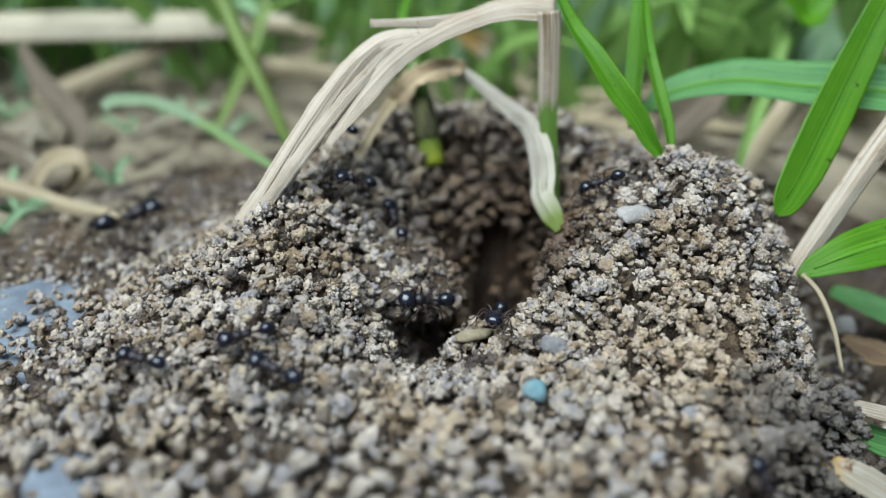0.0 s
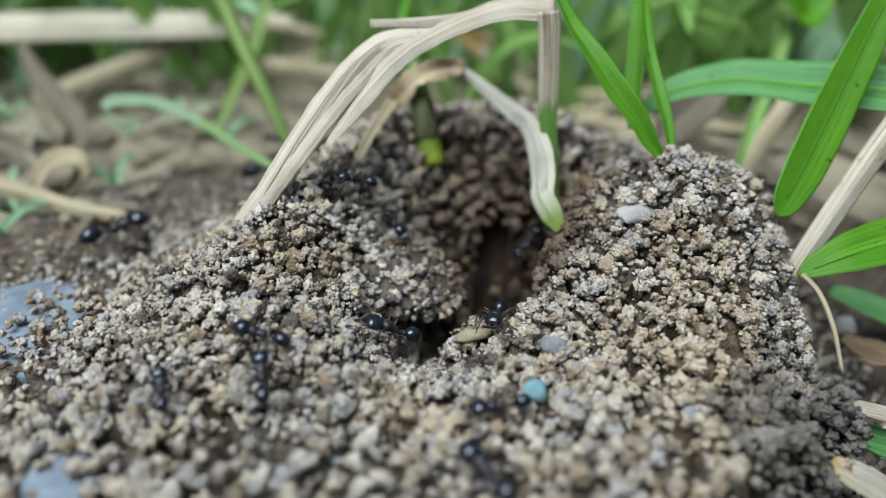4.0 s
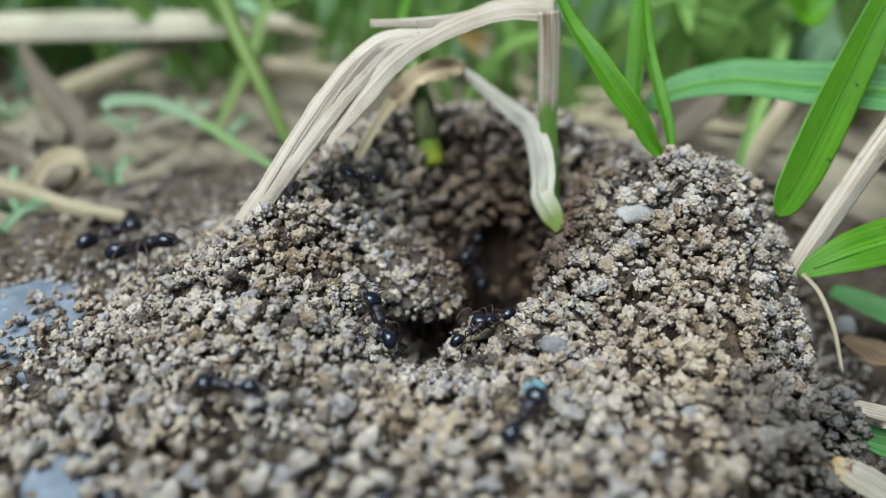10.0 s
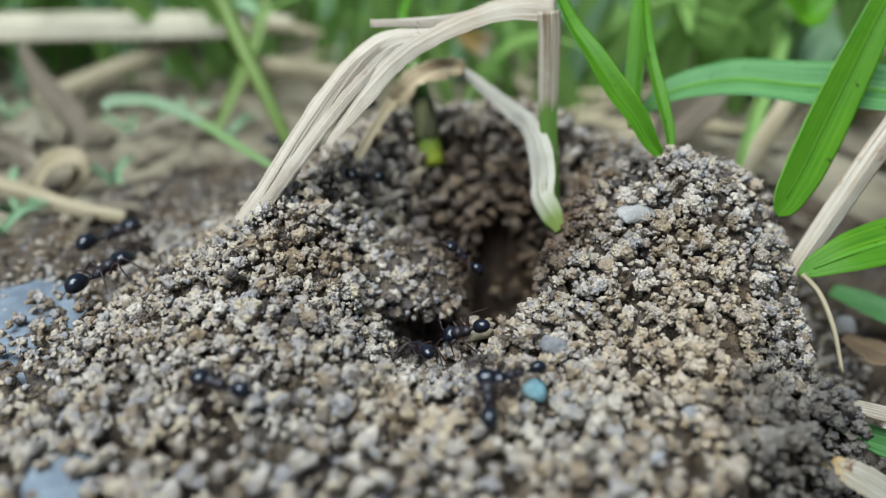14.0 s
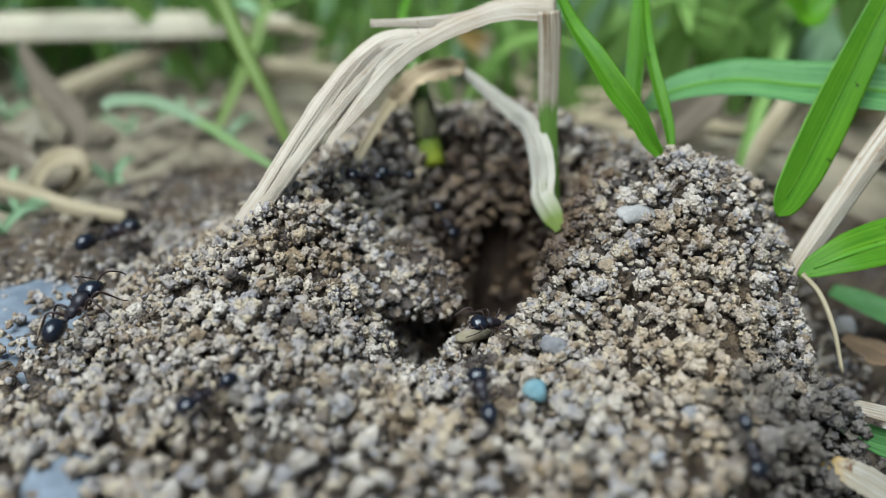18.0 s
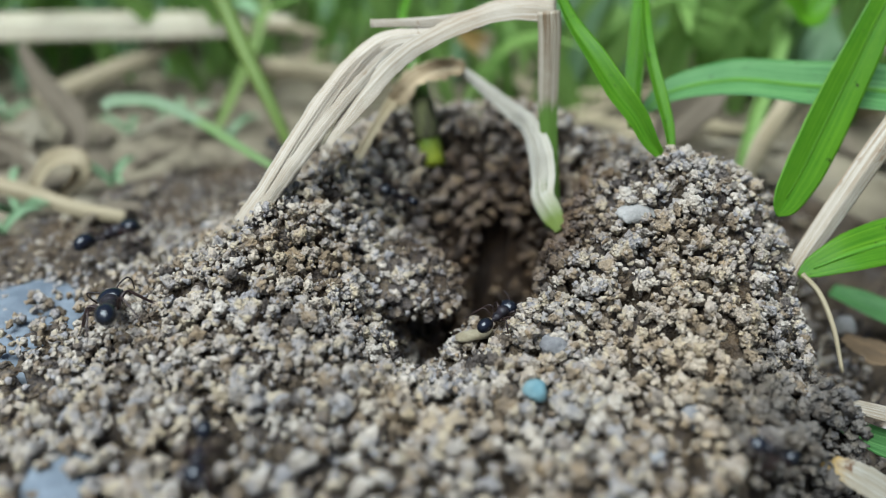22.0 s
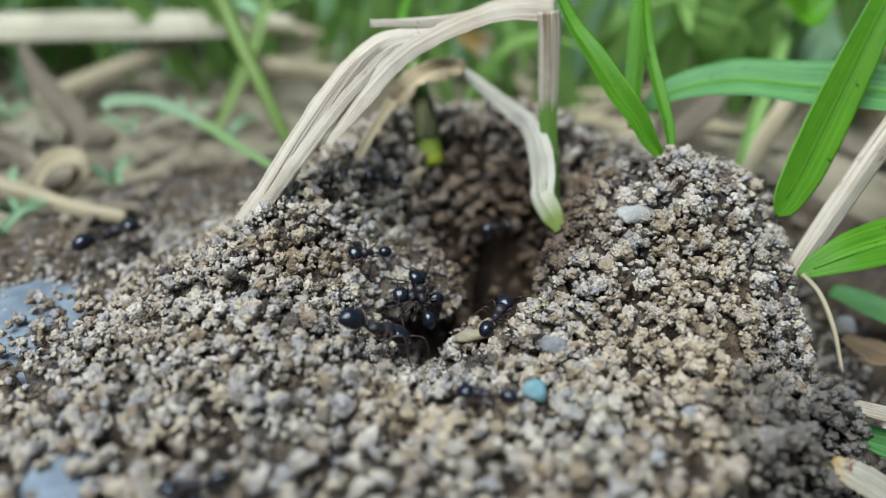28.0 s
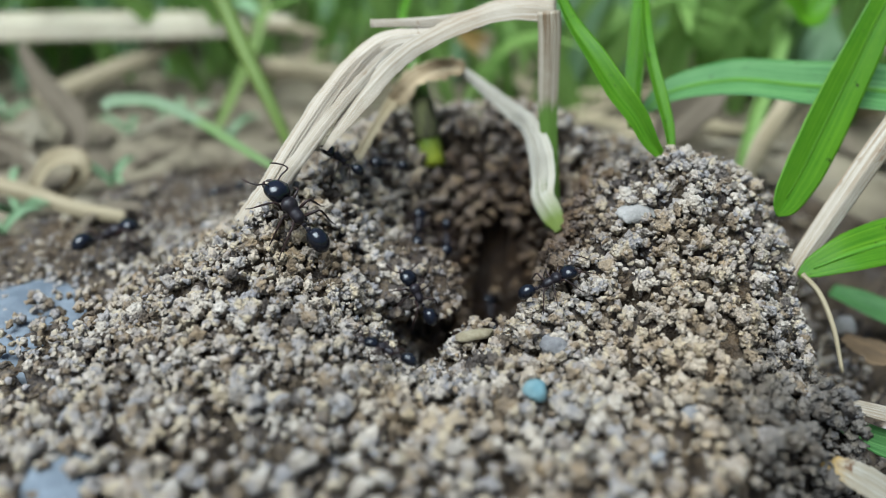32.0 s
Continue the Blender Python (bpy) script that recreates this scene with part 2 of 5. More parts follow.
def blade_mesh(name, pts, widths, mat, face=(0, -1, 0.5), turn=(0.0,), fold=0.25, thick=0.18, rib=0.0, steps=0, across=9, ruffle=0.0, rel=(0, 0, 0)):
    """A leaf blade or straw through pts (mm): a folded, ribbed ribbon with a back side. widths, turn (degrees) run along it."""
    n = steps or max(10, 6 * len(pts))
    c = spline(pts, n)
    tan = np.gradient(c, axis=0)
    tan /= np.linalg.norm(tan, axis=1, keepdims=True) + 1e-9
    s = np.linspace(0, 1, n)
    w = np.interp(s, np.linspace(0, 1, len(widths)), widths)
    tw = np.radians(np.interp(s, np.linspace(0, 1, len(turn)), turn))
    side = np.cross(tan, np.asarray(face, float))
    side /= np.linalg.norm(side, axis=1, keepdims=True) + 1e-9
    nor = np.cross(side, tan)
    sd = side * np.cos(tw)[:, None] + nor * np.sin(tw)[:, None]
    nr = np.cross(sd, tan)
    q = np.linspace(-1, 1, across)
    wave = fold * np.abs(q)[None, :] * w[:, None] * 0.5
    wave = wave + rib * np.cos(q * math.pi * (across // 2))[None, :]
    rng = np.random.RandomState(abs(int(pts[0][0] * 7 + pts[-1][1] * 13)) % 9999)
    edge = 1 + ruffle * (rng.rand(n, 2) - 0.5)
    half = 0.5 * w[:, None] * q[None, :] * np.where(q[None, :] < 0, edge[:, :1], edge[:, 1:])
    front = c[:, None] + sd[:, None] * half[..., None] + nr[:, None] * wave[..., None]
    back = front - nr[:, None] * thick * (1 - 0.75 * np.abs(q) ** 2)[None, :, None]
    v = (np.concatenate([front.reshape(-1, 3), back.reshape(-1, 3)]) - np.asarray(rel)) * MM
    uq = np.tile(np.stack(np.broadcast_arrays((q[None, :] + 1) / 2, s[:, None]), -1).reshape(-1, 2), (2, 1))
    uq[:, 0] += (rng.rand() * 3)
    f = []
    m = n * across
    for i in range(n - 1):
        for j in range(across - 1):
            k = i * across + j
            f.append((k, k + 1, k + across + 1, k + across))
            f.append((m + k, m + k + across, m + k + across + 1, m + k + 1))
        k = i * across
        f.append((k, k + across, m + k + across, m + k))
        k += across - 1
        f.append((k, m + k, m + k + across, k + across))
    for j in range(across - 1):
        f.append((j, m + j, m + j + 1, j + 1))
        k = (n - 1) * across + j
        f.append((k, k + 1, m + k + 1, m + k))
    return mesh_from(name, v, f, mat, True, uq)


def tube_mesh(name, pts, radii, mat, sides=10, steps=0, rel=(0, 0, 0), flute=0.0):
    n = steps or max(8, 5 * len(pts))
    c = spline(pts, n)
    tan = np.gradient(c, axis=0)
    tan /= np.linalg.norm(tan, axis=1, keepdims=True) + 1e-9
    ref = np.array([0.31, 0.91, 0.27]) if abs(tan[:, 1]).mean() < 0.8 else np.array([0.9, 0.1, 0.3])
    sd = np.cross(tan, ref)
    sd /= np.linalg.norm(sd, axis=1, keepdims=True)
    nr = np.cross(sd, tan)
    r = np.interp(np.linspace(0, 1, n), np.linspace(0, 1, len(radii)), radii)
    a = np.arange(sides) / sides * 2 * math.pi
    rr = r[:, None] * (1 + flute * np.cos(a * (sides // 2)))[None, :]
    v = c[:, None] + sd[:, None] * (rr * np.cos(a))[..., None] + nr[:, None] * (rr * np.sin(a))[..., None]
    uv = np.stack(np.broadcast_arrays((a / 2 / math.pi)[None, :], np.linspace(0, 1, n)[:, None]), -1).reshape(-1, 2)
    v = np.concatenate([v.reshape(-1, 3), c[:1], c[-1:]])
    uv = np.concatenate([uv, [[0.5, 0], [0.5, 1]]])
    f, m = [], n * sides
    for i in range(n - 1):
        for j in range(sides):
            k, l = i * sides + j, i * sides + (j + 1) % sides
            f.append((k, l, l + sides, k + sides))
    for j in range(0, sides, 2):
        f.append((m, (j + 2) % sides, (j + 1) % sides, j))
        e = (n - 1) * sides
        f.append((m + 1, e + j, e + (j + 1) % sides, e + (j + 2) % sides))
    return mesh_from(name, (v - np.asarray(rel)) * MM, f, mat, True, uv)


# ---- the ground and the nest mound ----
# Shape of the mound, in millimetres: a ring of thrown-up soil round a pit.
PIT = (0.0, 74.0)
RIM_TURN = np.array([0, 24, 42, 52, 77, 101, 131, 161, 183, 213, 269, 324, 360.0])
RIM_RADIUS = np.array([11.5, 12.5, 15.5, 33, 37, 30.5, 18.5, 17.5, 18, 14, 10, 9.2, 11.5])
RIM_HEIGHT = np.array([6.0, 6.8, 7.2, 9.5, 13.2, 13.0, 13.6, 12.6, 9.2, 5.5, 3.4, 3.6, 6.0])
RIM_SPREAD = np.array([21, 20, 19, 18, 18, 16, 12, 12, 16, 26, 30, 28, 21.0])
RIM_CURVE = np.array([1.0, 1.1, 1.4, 2.5, 2.7, 2.3, 1.4, 1.05, 1.0, 1.0, 1.0, 1.0, 1.0])


def swell(x, y, cx, cy, sx, sy):
    return np.exp(-((x - cx) / sx) ** 2 - ((y - cy) / sy) ** 2)


def height(x, y):
    """Height of the soil in mm at x, y in mm."""
    x, y = np.asarray(x, float), np.asarray(y, float)
    dx, dy = x - PIT[0], y - PIT[1]
    r = np.hypot(dx, dy) + 1e-6
    a = np.degrees(np.arctan2(dy, dx)) % 360
    rim, top, spread, curve = (np.interp(a, RIM_TURN, v) for v in (RIM_RADIUS, RIM_HEIGHT, RIM_SPREAD, RIM_CURVE))
    inside = np.clip(r / rim, 0, 1)
    bowl = -2.6 * (curve - 1) + (top + 2.6 * (curve - 1)) * inside ** curve
    slope = top * np.exp(-(np.maximum(r - rim, 0) / spread) ** 1.7)
    z = np.where(r < rim, bowl, slope)
    z = z + 12.2 * np.exp(-np.where(x > 27.5, np.abs((x - 27.5) / 11.5) ** 3.4, ((x - 27.5) / 11) ** 2) - ((y - 86) / 12.5) ** 2) * np.clip((r - rim + 3) / 7, 0, 1)
    z = z - 26.0 * np.exp(-(((x - 4.2 - 0.18 * (y - 80)) / 5.0) ** 2 + ((y - 82.5) / 9.6) ** 2) ** 1.7)
    z = z - 11.0 * np.exp(-(((x + 1.0) / 6.4) ** 2 + ((y - 78.0) / 6.6) ** 2) ** 1.7)
    z = z - 20.0 * np.exp(-(((x - 7.0) / 5.4) ** 2 + ((y - 89.5) / 6.6) ** 2) ** 1.6)
    z = z - 19.0 * np.exp(-(((x - 7.8) / 5.2) ** 2 + ((y - 95.0) / 4.2) ** 2) ** 1.8)
    z = z - 2.6 * np.exp(-((x + 2.2) / 5.6) ** 4 - ((y - 67.2) / 4.2) ** 2)
    crest = 21.8 + 0.16 * (y - 48)
    z = z + np.clip((84 - y) / 10, 0, 1) * (0.9 * np.exp(-((x - crest) / 4.5) ** 2) - 0.24 * np.clip(x - crest - 0.5, 0, 12))
    z = np.maximum(z, 1.3 - 3.0 * ((x - 5.8) / 4.6) ** 2 - 3.0 * ((y - 74.4) / 3.0) ** 2)
    z = z - 12.0 * np.clip((x - 36.5 + np.where(y < 68, 0.05 * (y - 68) ** 2, np.minimum(0.012 * (y - 68) ** 2, 0.8))) / np.where(y > 76, 2.6, 4.5), 0, 1) ** 1.5 * np.clip((118 - y) / 20, 0, 1)
    z = z + 8.0 * swell(x, y, 39.2, 63.3, 2.7, 2.5)
    z = z + 0.5 * np.sin(x * 0.31 + 1.7 * np.sin(y * 0.23)) * np.cos(y * 0.37 + 0.8 * np.sin(x * 0.19))
    return z


def slant(x, y):
    """Unit normals of the soil at x, y."""
    e = 0.8
    gx, gy = (height(x + e, y) - height(x - e, y)) / (2 * e), (height(x, y + e) - height(x, y - e)) / (2 * e)
    n = np.stack([-gx, -gy, np.ones_like(gx)], -1)
    return n / np.linalg.norm(n, axis=-1, keepdims=True)


# a clod hangs over the front of the hole
CLOD_AT, CLOD_SIZE = np.array([-4.2, 82.6, 2.5]), np.array([6.6, 4.9, 2.7])
CLOD_TURN = np.array(Euler((radians(17), radians(17), radians(-8))).to_matrix())


def clod_top(x, y):
    """Height of the top of the clod in mm, far below where it does not reach."""
    m = CLOD_TURN @ np.diag(1 / CLOD_SIZE ** 2) @ CLOD_TURN.T
    dx, dy = np.asarray(x, float) - CLOD_AT[0], np.asarray(y, float) - CLOD_AT[1]
    half = m[0, 2] * dx + m[1, 2] * dy
    rest = half ** 2 - m[2, 2] * (m[0, 0] * dx ** 2 + 2 * m[0, 1] * dx * dy + m[1, 1] * dy ** 2 - 1)
    return np.where(rest > 0, CLOD_AT[2] + (np.sqrt(np.maximum(rest, 0)) - half) / m[2, 2], -99.0)


def surface(x, y):
    """Height of what an ant walks on, in mm."""
    inner = within_mound(x, y)
    soil = np.maximum(height(x, y), clod_top(x, y))
    return np.where(inner > 0.97, np.maximum(soil * np.clip((1.06 - inner) / 0.25, 0, 1), flat_ground(x, y)), soil)


FOOT = (2.0, 82.0, 62.0, 52.0)


def within_mound(x, y):
    return np.hypot((x - FOOT[0]) / FOOT[2], (y - FOOT[1]) / FOOT[3])


def flat_ground(x, y):
    """Height of the open ground in mm."""
    dip = -9.0 * np.clip((x - 36) / 12, 0, 1) * np.clip((125 - y) / 25, 0, 1)
    return dip + 0.7 * np.sin(x * 0.11 + np.sin(y * 0.07)) * np.cos(y * 0.09) + 0.35 * np.sin(x * 0.43 + y * 0.31) - 0.4


def grid_mesh(name, xs, ys, zf, mat, keep=None):
    x, y = np.meshgrid(xs, ys)
    v = np.stack([x, y, zf(x, y)], -1).reshape(-1, 3) * MM
    nx, ny = len(xs), len(ys)
    k = (np.arange(ny - 1)[:, None] * nx + np.arange(nx - 1)[None, :])
    if keep is not None:
        k = k[keep(x, y)[:-1, :-1]]
    k = k.ravel()
    return mesh_from(name, v, np.stack([k, k + 1, k + nx + 1, k + nx], -1), mat)


far = [70, 76, 84, 95, 110, 130, 160, 200, 260, 350, 500, 800, 1500, 4000, 12000, 40000]
line_x = np.concatenate([-np.array(far[::-1]), np.arange(-66, 67, 1.5), np.array(far)])
line_y = np.concatenate([-np.array(far[::-1]), np.arange(-60, 20, 10.0), np.arange(20, 260, 1.5), np.array(far[9:]) + 0.0])


def ground_height(x, y):
    inner = within_mound(x, y)
    return flat_ground(x, y) * np.clip(3 - np.hypot(x, y) / 300, 0, 1) - 45 * np.clip((0.97 - inner) / 0.12, 0, 1)


ground = tagged(new("ground", grid_mesh("ground", line_x, line_y, ground_height, EARTH)),
                "bare brown earth among grass and straw", "ground", kind="structure")


def cells(x, y, size, salt):
    """Distance from x, y to the nearest of uneven cell middles, in their radii."""
    best = np.full(np.shape(x), 9.0)
    for i in (-1, 0, 1):
        for j in (-1, 0, 1):
            gx, gy = np.floor(x / size) + i, np.floor(y / size) + j
            a, b, c = (np.sin(gx * k + gy * l + salt) * 43758.5 for k, l in ((127.1, 311.7), (269.5, 183.3), (61.7, 97.3)))
            a, b, c = a - np.floor(a), b - np.floor(b), c - np.floor(c)
            best = np.minimum(best, np.hypot(x - (gx + a) * size, y - (gy + b) * size) / (size * (0.35 + 0.31 * c)))
    return best


def clod(x, y):
    """Soil baked into clods about 3 mm across with pores between them: below 0 in a pore, 1 on a clod."""
    return 1.34 - cells(x, y, 2.5, 0.0) ** 2


def relief(x, y):
    """How far the darker mass under the crust of crumbs stands out of the mound, in mm."""
    deep, small, tiny = clod(x, y), cells(x, y, 1.14, 5.0), cells(x, y, 0.5, 9.0)
    knobs, grit = (np.sqrt(np.clip(1 - k ** 2, 0, 1)) for k in (small, tiny))
    return -1.6 + 0.5 * np.clip(deep, 0, 1) + 0.5 * knobs + 0.2 * grit - 2.4 * np.clip(-deep / 0.5, 0, 1)


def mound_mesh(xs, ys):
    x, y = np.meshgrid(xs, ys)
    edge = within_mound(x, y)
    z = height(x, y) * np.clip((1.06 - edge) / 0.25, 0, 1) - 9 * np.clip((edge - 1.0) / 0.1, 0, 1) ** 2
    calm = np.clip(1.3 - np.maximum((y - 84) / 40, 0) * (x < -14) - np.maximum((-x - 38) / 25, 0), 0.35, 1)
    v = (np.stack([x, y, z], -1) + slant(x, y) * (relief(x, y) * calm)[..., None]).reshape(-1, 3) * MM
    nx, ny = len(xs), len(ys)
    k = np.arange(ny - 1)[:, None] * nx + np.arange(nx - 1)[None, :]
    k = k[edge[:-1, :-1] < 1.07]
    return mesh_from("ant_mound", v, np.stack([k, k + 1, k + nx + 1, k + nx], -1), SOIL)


def lines(stops):
    return np.concatenate([np.arange(a, b, c) for a, b, c in stops])


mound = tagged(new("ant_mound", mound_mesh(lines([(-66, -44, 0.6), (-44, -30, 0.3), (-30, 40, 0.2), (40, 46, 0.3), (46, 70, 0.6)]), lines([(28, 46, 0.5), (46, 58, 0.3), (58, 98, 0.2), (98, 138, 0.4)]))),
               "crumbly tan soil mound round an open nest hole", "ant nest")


# ---- crumbs of soil ----
def lumpy(level, seed, knobs=8, size=0.5):
    """A crumb: a cluster of small rounded knobs grown together."""
    v, f = ball(level)
    rng = np.random.RandomState(seed)
    k = rng.randn(knobs, 3)
    k /= np.linalg.norm(k, axis=1, keepdims=True)
    out = 0.42 + 0.28 * rng.rand(knobs)
    rad = size * (0.7 + 0.6 * rng.rand(knobs))
    along = v @ (k * out[:, None]).T
    inner = rad[None] ** 2 - out[None] ** 2 + along ** 2
    hit = np.where(inner > 0, along + np.sqrt(np.maximum(inner, 0)), 0.0)
    r = np.maximum(hit.max(axis=1), 0.45)
    chip = rng.randn(7, 3)
    chip /= np.linalg.norm(chip, axis=1, keepdims=True)
    flat = v @ chip.T
    r = np.minimum(r, np.min(np.where(flat > 0.3, (0.62 + 0.25 * rng.rand(7)) / np.maximum(flat, 0.3), 9), axis=1))
    r = r * (1 + 0.15 * rng.randn(len(v)).clip(-2, 2))
    return v * r[:, None] * (0.62 + 0.7 * rng.rand(3)), f


def turned(rng, n):
    q = rng.randn(n, 4)
    q /= np.linalg.norm(q, axis=1, keepdims=True)
    w, x, y, z = q.T
    return np.stack([1 - 2 * (y * y + z * z), 2 * (x * y - z * w), 2 * (x * z + y * w), 2 * (x * y + z * w), 1 - 2 * (x * x + z * z),
                     2 * (y * z - x * w), 2 * (x * z - y * w), 2 * (y * z + x * w), 1 - 2 * (x * x + y * y)], -1).reshape(n, 3, 3)


def scattered(name, shapes, spots, sizes, rng, mat):
    vs, fs, base = [], [], 0
    pick = rng.randint(len(shapes), size=len(spots))
    for i, (v, f) in enumerate(shapes):
        sel = np.nonzero(pick == i)[0]
        if not len(sel):
            continue
        rot = turned(rng, len(sel))
        w = np.einsum("nij,kj->nki", rot, v) * sizes[sel][:, None, None] + spots[sel][:, None]
        fs.append((f[None] + (np.arange(len(sel)) * len(v))[:, None, None] + base).reshape(-1, 3))
        vs.append(w.reshape(-1, 3))
        base += len(sel) * len(v)
    return mesh_from(name, np.concatenate(vs) * MM, np.concatenate(fs), mat)


def spots_on(rng, x0, x1, y0, y1, step, low, high):
    """Jittered spots on the soil, lifted by low to high mm along its normal."""
    x, y = np.meshgrid(np.arange(x0, x1, step), np.arange(y0, y1, step))
    x, y = (g.ravel() + (rng.rand(g.size) - 0.5) * step * 1.5 for g in (x, y))
    on = within_mound(x, y) < 0.97
    x, y = x[on], y[on]
    steep = np.clip(1 / slant(x, y)[:, 2], 1, 4)
    more = np.repeat(np.arange(len(x)), np.floor(steep + rng.rand(len(x))).astype(int))
    x, y = x[more] + (rng.rand(len(more)) - 0.5) * step * 0.6, y[more] + (rng.rand(len(more)) - 0.5) * step * 0.6
    p = np.stack([x, y, height(x, y) * np.clip((1.06 - within_mound(x, y)) / 0.25, 0, 1)], -1)
    return p + slant(x, y) * (low + (high - low) * rng.rand(len(x)))[:, None]


def bedded(rng, x0, x1, y0, y1, step, least, low, high):
    """Jittered spots in the crust, low to high mm over the mound and higher on the clods; least: how far out of the pores they keep."""
    p = spots_on(rng, x0, x1, y0, y1, step, 0.0, 0.0)
    deep = clod(p[:, 0], p[:, 1])
    p, deep = p[deep > least], deep[deep > least]
    return p + slant(p[:, 0], p[:, 1]) * (0.7 * deep.clip(-1, 1) + low + (high - low) * rng.rand(len(p)))[:, None]


def settled(p):
    """Loose crumbs grow finer on the trampled earth away from the nest."""
    return np.clip(1.3 - np.maximum((p[:, 1] - 84) / 40, 0) * (p[:, 0] < -14) - np.maximum((-p[:, 0] - 38) / 25, 0), 0.62, 1)


rng = np.random.RandomState(5)
fine_shapes = [lumpy(2, s) for s in range(14)]
cluster_shapes = [lumpy(3, s + 80, 24, 0.27) for s in range(10)]
rough_shapes = [lumpy(2, s + 40, 11, 0.36) for s in range(10)]


def crumbs(name, label, shapes, spots, sizes):
    tagged(part(name, scattered(name, shapes, spots, sizes * settled(spots), rng, CRUMB), mound), label, kind="stuff")


big = bedded(rng, -34, 40, 58, 96, 1.2, -0.05, -0.7, 0.1)
big_size = 0.6 + 0.5 * rng.rand(len(big)) ** 1.4
near = np.nonzero((np.abs(big[:, 0] - 4) < 24) & (big[:, 1] > 58) & (big[:, 1] < 72))[0]
near = near[:: max(1, len(near) // 300)][:300]
lump_meshes = [mesh_from("crumb", v * MM, f, LUMP) for v, f in cluster_shapes]
for i in near:
    ob = part("crumb", lump_meshes[rng.randint(len(lump_meshes))], mound)
    ob.location = Vector(big[i]) * MM
    ob.rotation_euler = rng.rand(3) * 6.28
    ob.scale = [big_size[i] * 1.1] * 3
keep = np.setdiff1d(np.arange(len(big)), near)
crumbs("loose_soil", "loose tan and grey soil crumbs", cluster_shapes, big[keep], big_size[keep])
large = bedded(rng, -52, 42, 42, 60, 1.7, 0.02, -0.4, 0.5)
crumbs("loose_soil", "loose tan and grey soil crumbs", cluster_shapes, large, 0.66 + 0.72 * rng.rand(len(large)) ** 1.4)
large = bedded(rng, -20, 40, 92, 118, 1.7, 0.0, -0.4, 0.4)
crumbs("loose_soil", "loose brown soil crumbs", rough_shapes, large, 0.6 + 0.6 * rng.rand(len(large)))
mid = bedded(rng, -36, 42, 54, 98, 0.84, -0.5, -1.0, -0.25)
crumbs("loose_soil", "loose tan and grey soil crumbs", rough_shapes, mid, 0.36 + 0.28 * rng.rand(len(mid)) ** 1.5)
mid = bedded(rng, -56, 52, 42, 120, 1.22, -0.3, -0.8, 0.1)
mid = mid[(mid[:, 0] < -34) | (mid[:, 0] > 40) | (mid[:, 1] < 58) | (mid[:, 1] > 96)]
crumbs("loose_soil", "loose tan and grey soil crumbs", rough_shapes, mid, 0.44 + 0.36 * rng.rand(len(mid)) ** 1.5)
small = bedded(rng, -34, 40, 60, 94, 1.1, 0.0, 0.0, 0.45)
crumbs("fine_soil", "fine loose soil grains", fine_shapes, small, 0.13 + 0.17 * rng.rand(len(small)))


pores = spots_on(rng, -34, 40, 56, 97, 0.74, 0.0, 0.0)
pores = pores[clod(pores[:, 0], pores[:, 1]) < 0.0]
pores = pores + slant(pores[:, 0], pores[:, 1]) * (relief(pores[:, 0], pores[:, 1]) + 0.1)[:, None]
crumbs("fine_soil", "soil grains down in the pores", rough_shapes, pores, 0.22 + 0.2 * rng.rand(len(pores)))


# clod that hangs over the front of the hole
def on_clod(way, out):
    """A place on the clod in the unit direction way, out mm over it."""
    v = way * (CLOD_SIZE * (1 + 0.09 * np.sin(way[:, :1] * 5 + way[:, 1:2] * 4) + 0.10 * np.sin(way[:, :1] * 11 - way[:, 2:] * 9 + 1.0)) + np.asarray(out)[..., None])
    return v @ CLOD_TURN.T + CLOD_AT


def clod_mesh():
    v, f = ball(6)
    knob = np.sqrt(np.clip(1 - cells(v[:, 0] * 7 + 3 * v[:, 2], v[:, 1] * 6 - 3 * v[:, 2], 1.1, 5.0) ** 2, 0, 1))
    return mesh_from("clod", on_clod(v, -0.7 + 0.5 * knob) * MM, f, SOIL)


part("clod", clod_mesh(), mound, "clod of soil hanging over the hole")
clod_rng = np.random.RandomState(8)
ways = clod_rng.randn(760, 3)
ways /= np.linalg.norm(ways, axis=1, keepdims=True)
ways = ways[(ways[:, 2] > -0.75) & (np.sin(ways[:, 0] * 9 + 2 * np.sin(ways[:, 1] * 7)) < 0.9)]
crumbs("loose_soil", "soil crumbs on the clod", cluster_shapes, on_clod(ways, -0.7 + 1.0 * clod_rng.rand(len(ways))), 0.28 + 0.62 * clod_rng.rand(len(ways)) ** 2)


# ---- grass and straw near the nest ----
def plant(name, foot, label, category="grass", group=""):
    return empty(name, Vector(foot) * MM, label, category, group), foot


def leaf(where, name, pts, widths, mat, label="", **more):
    ob, foot = where
    return part(name, blade_mesh(name, pts, widths, mat, rel=foot, **more), ob, label)


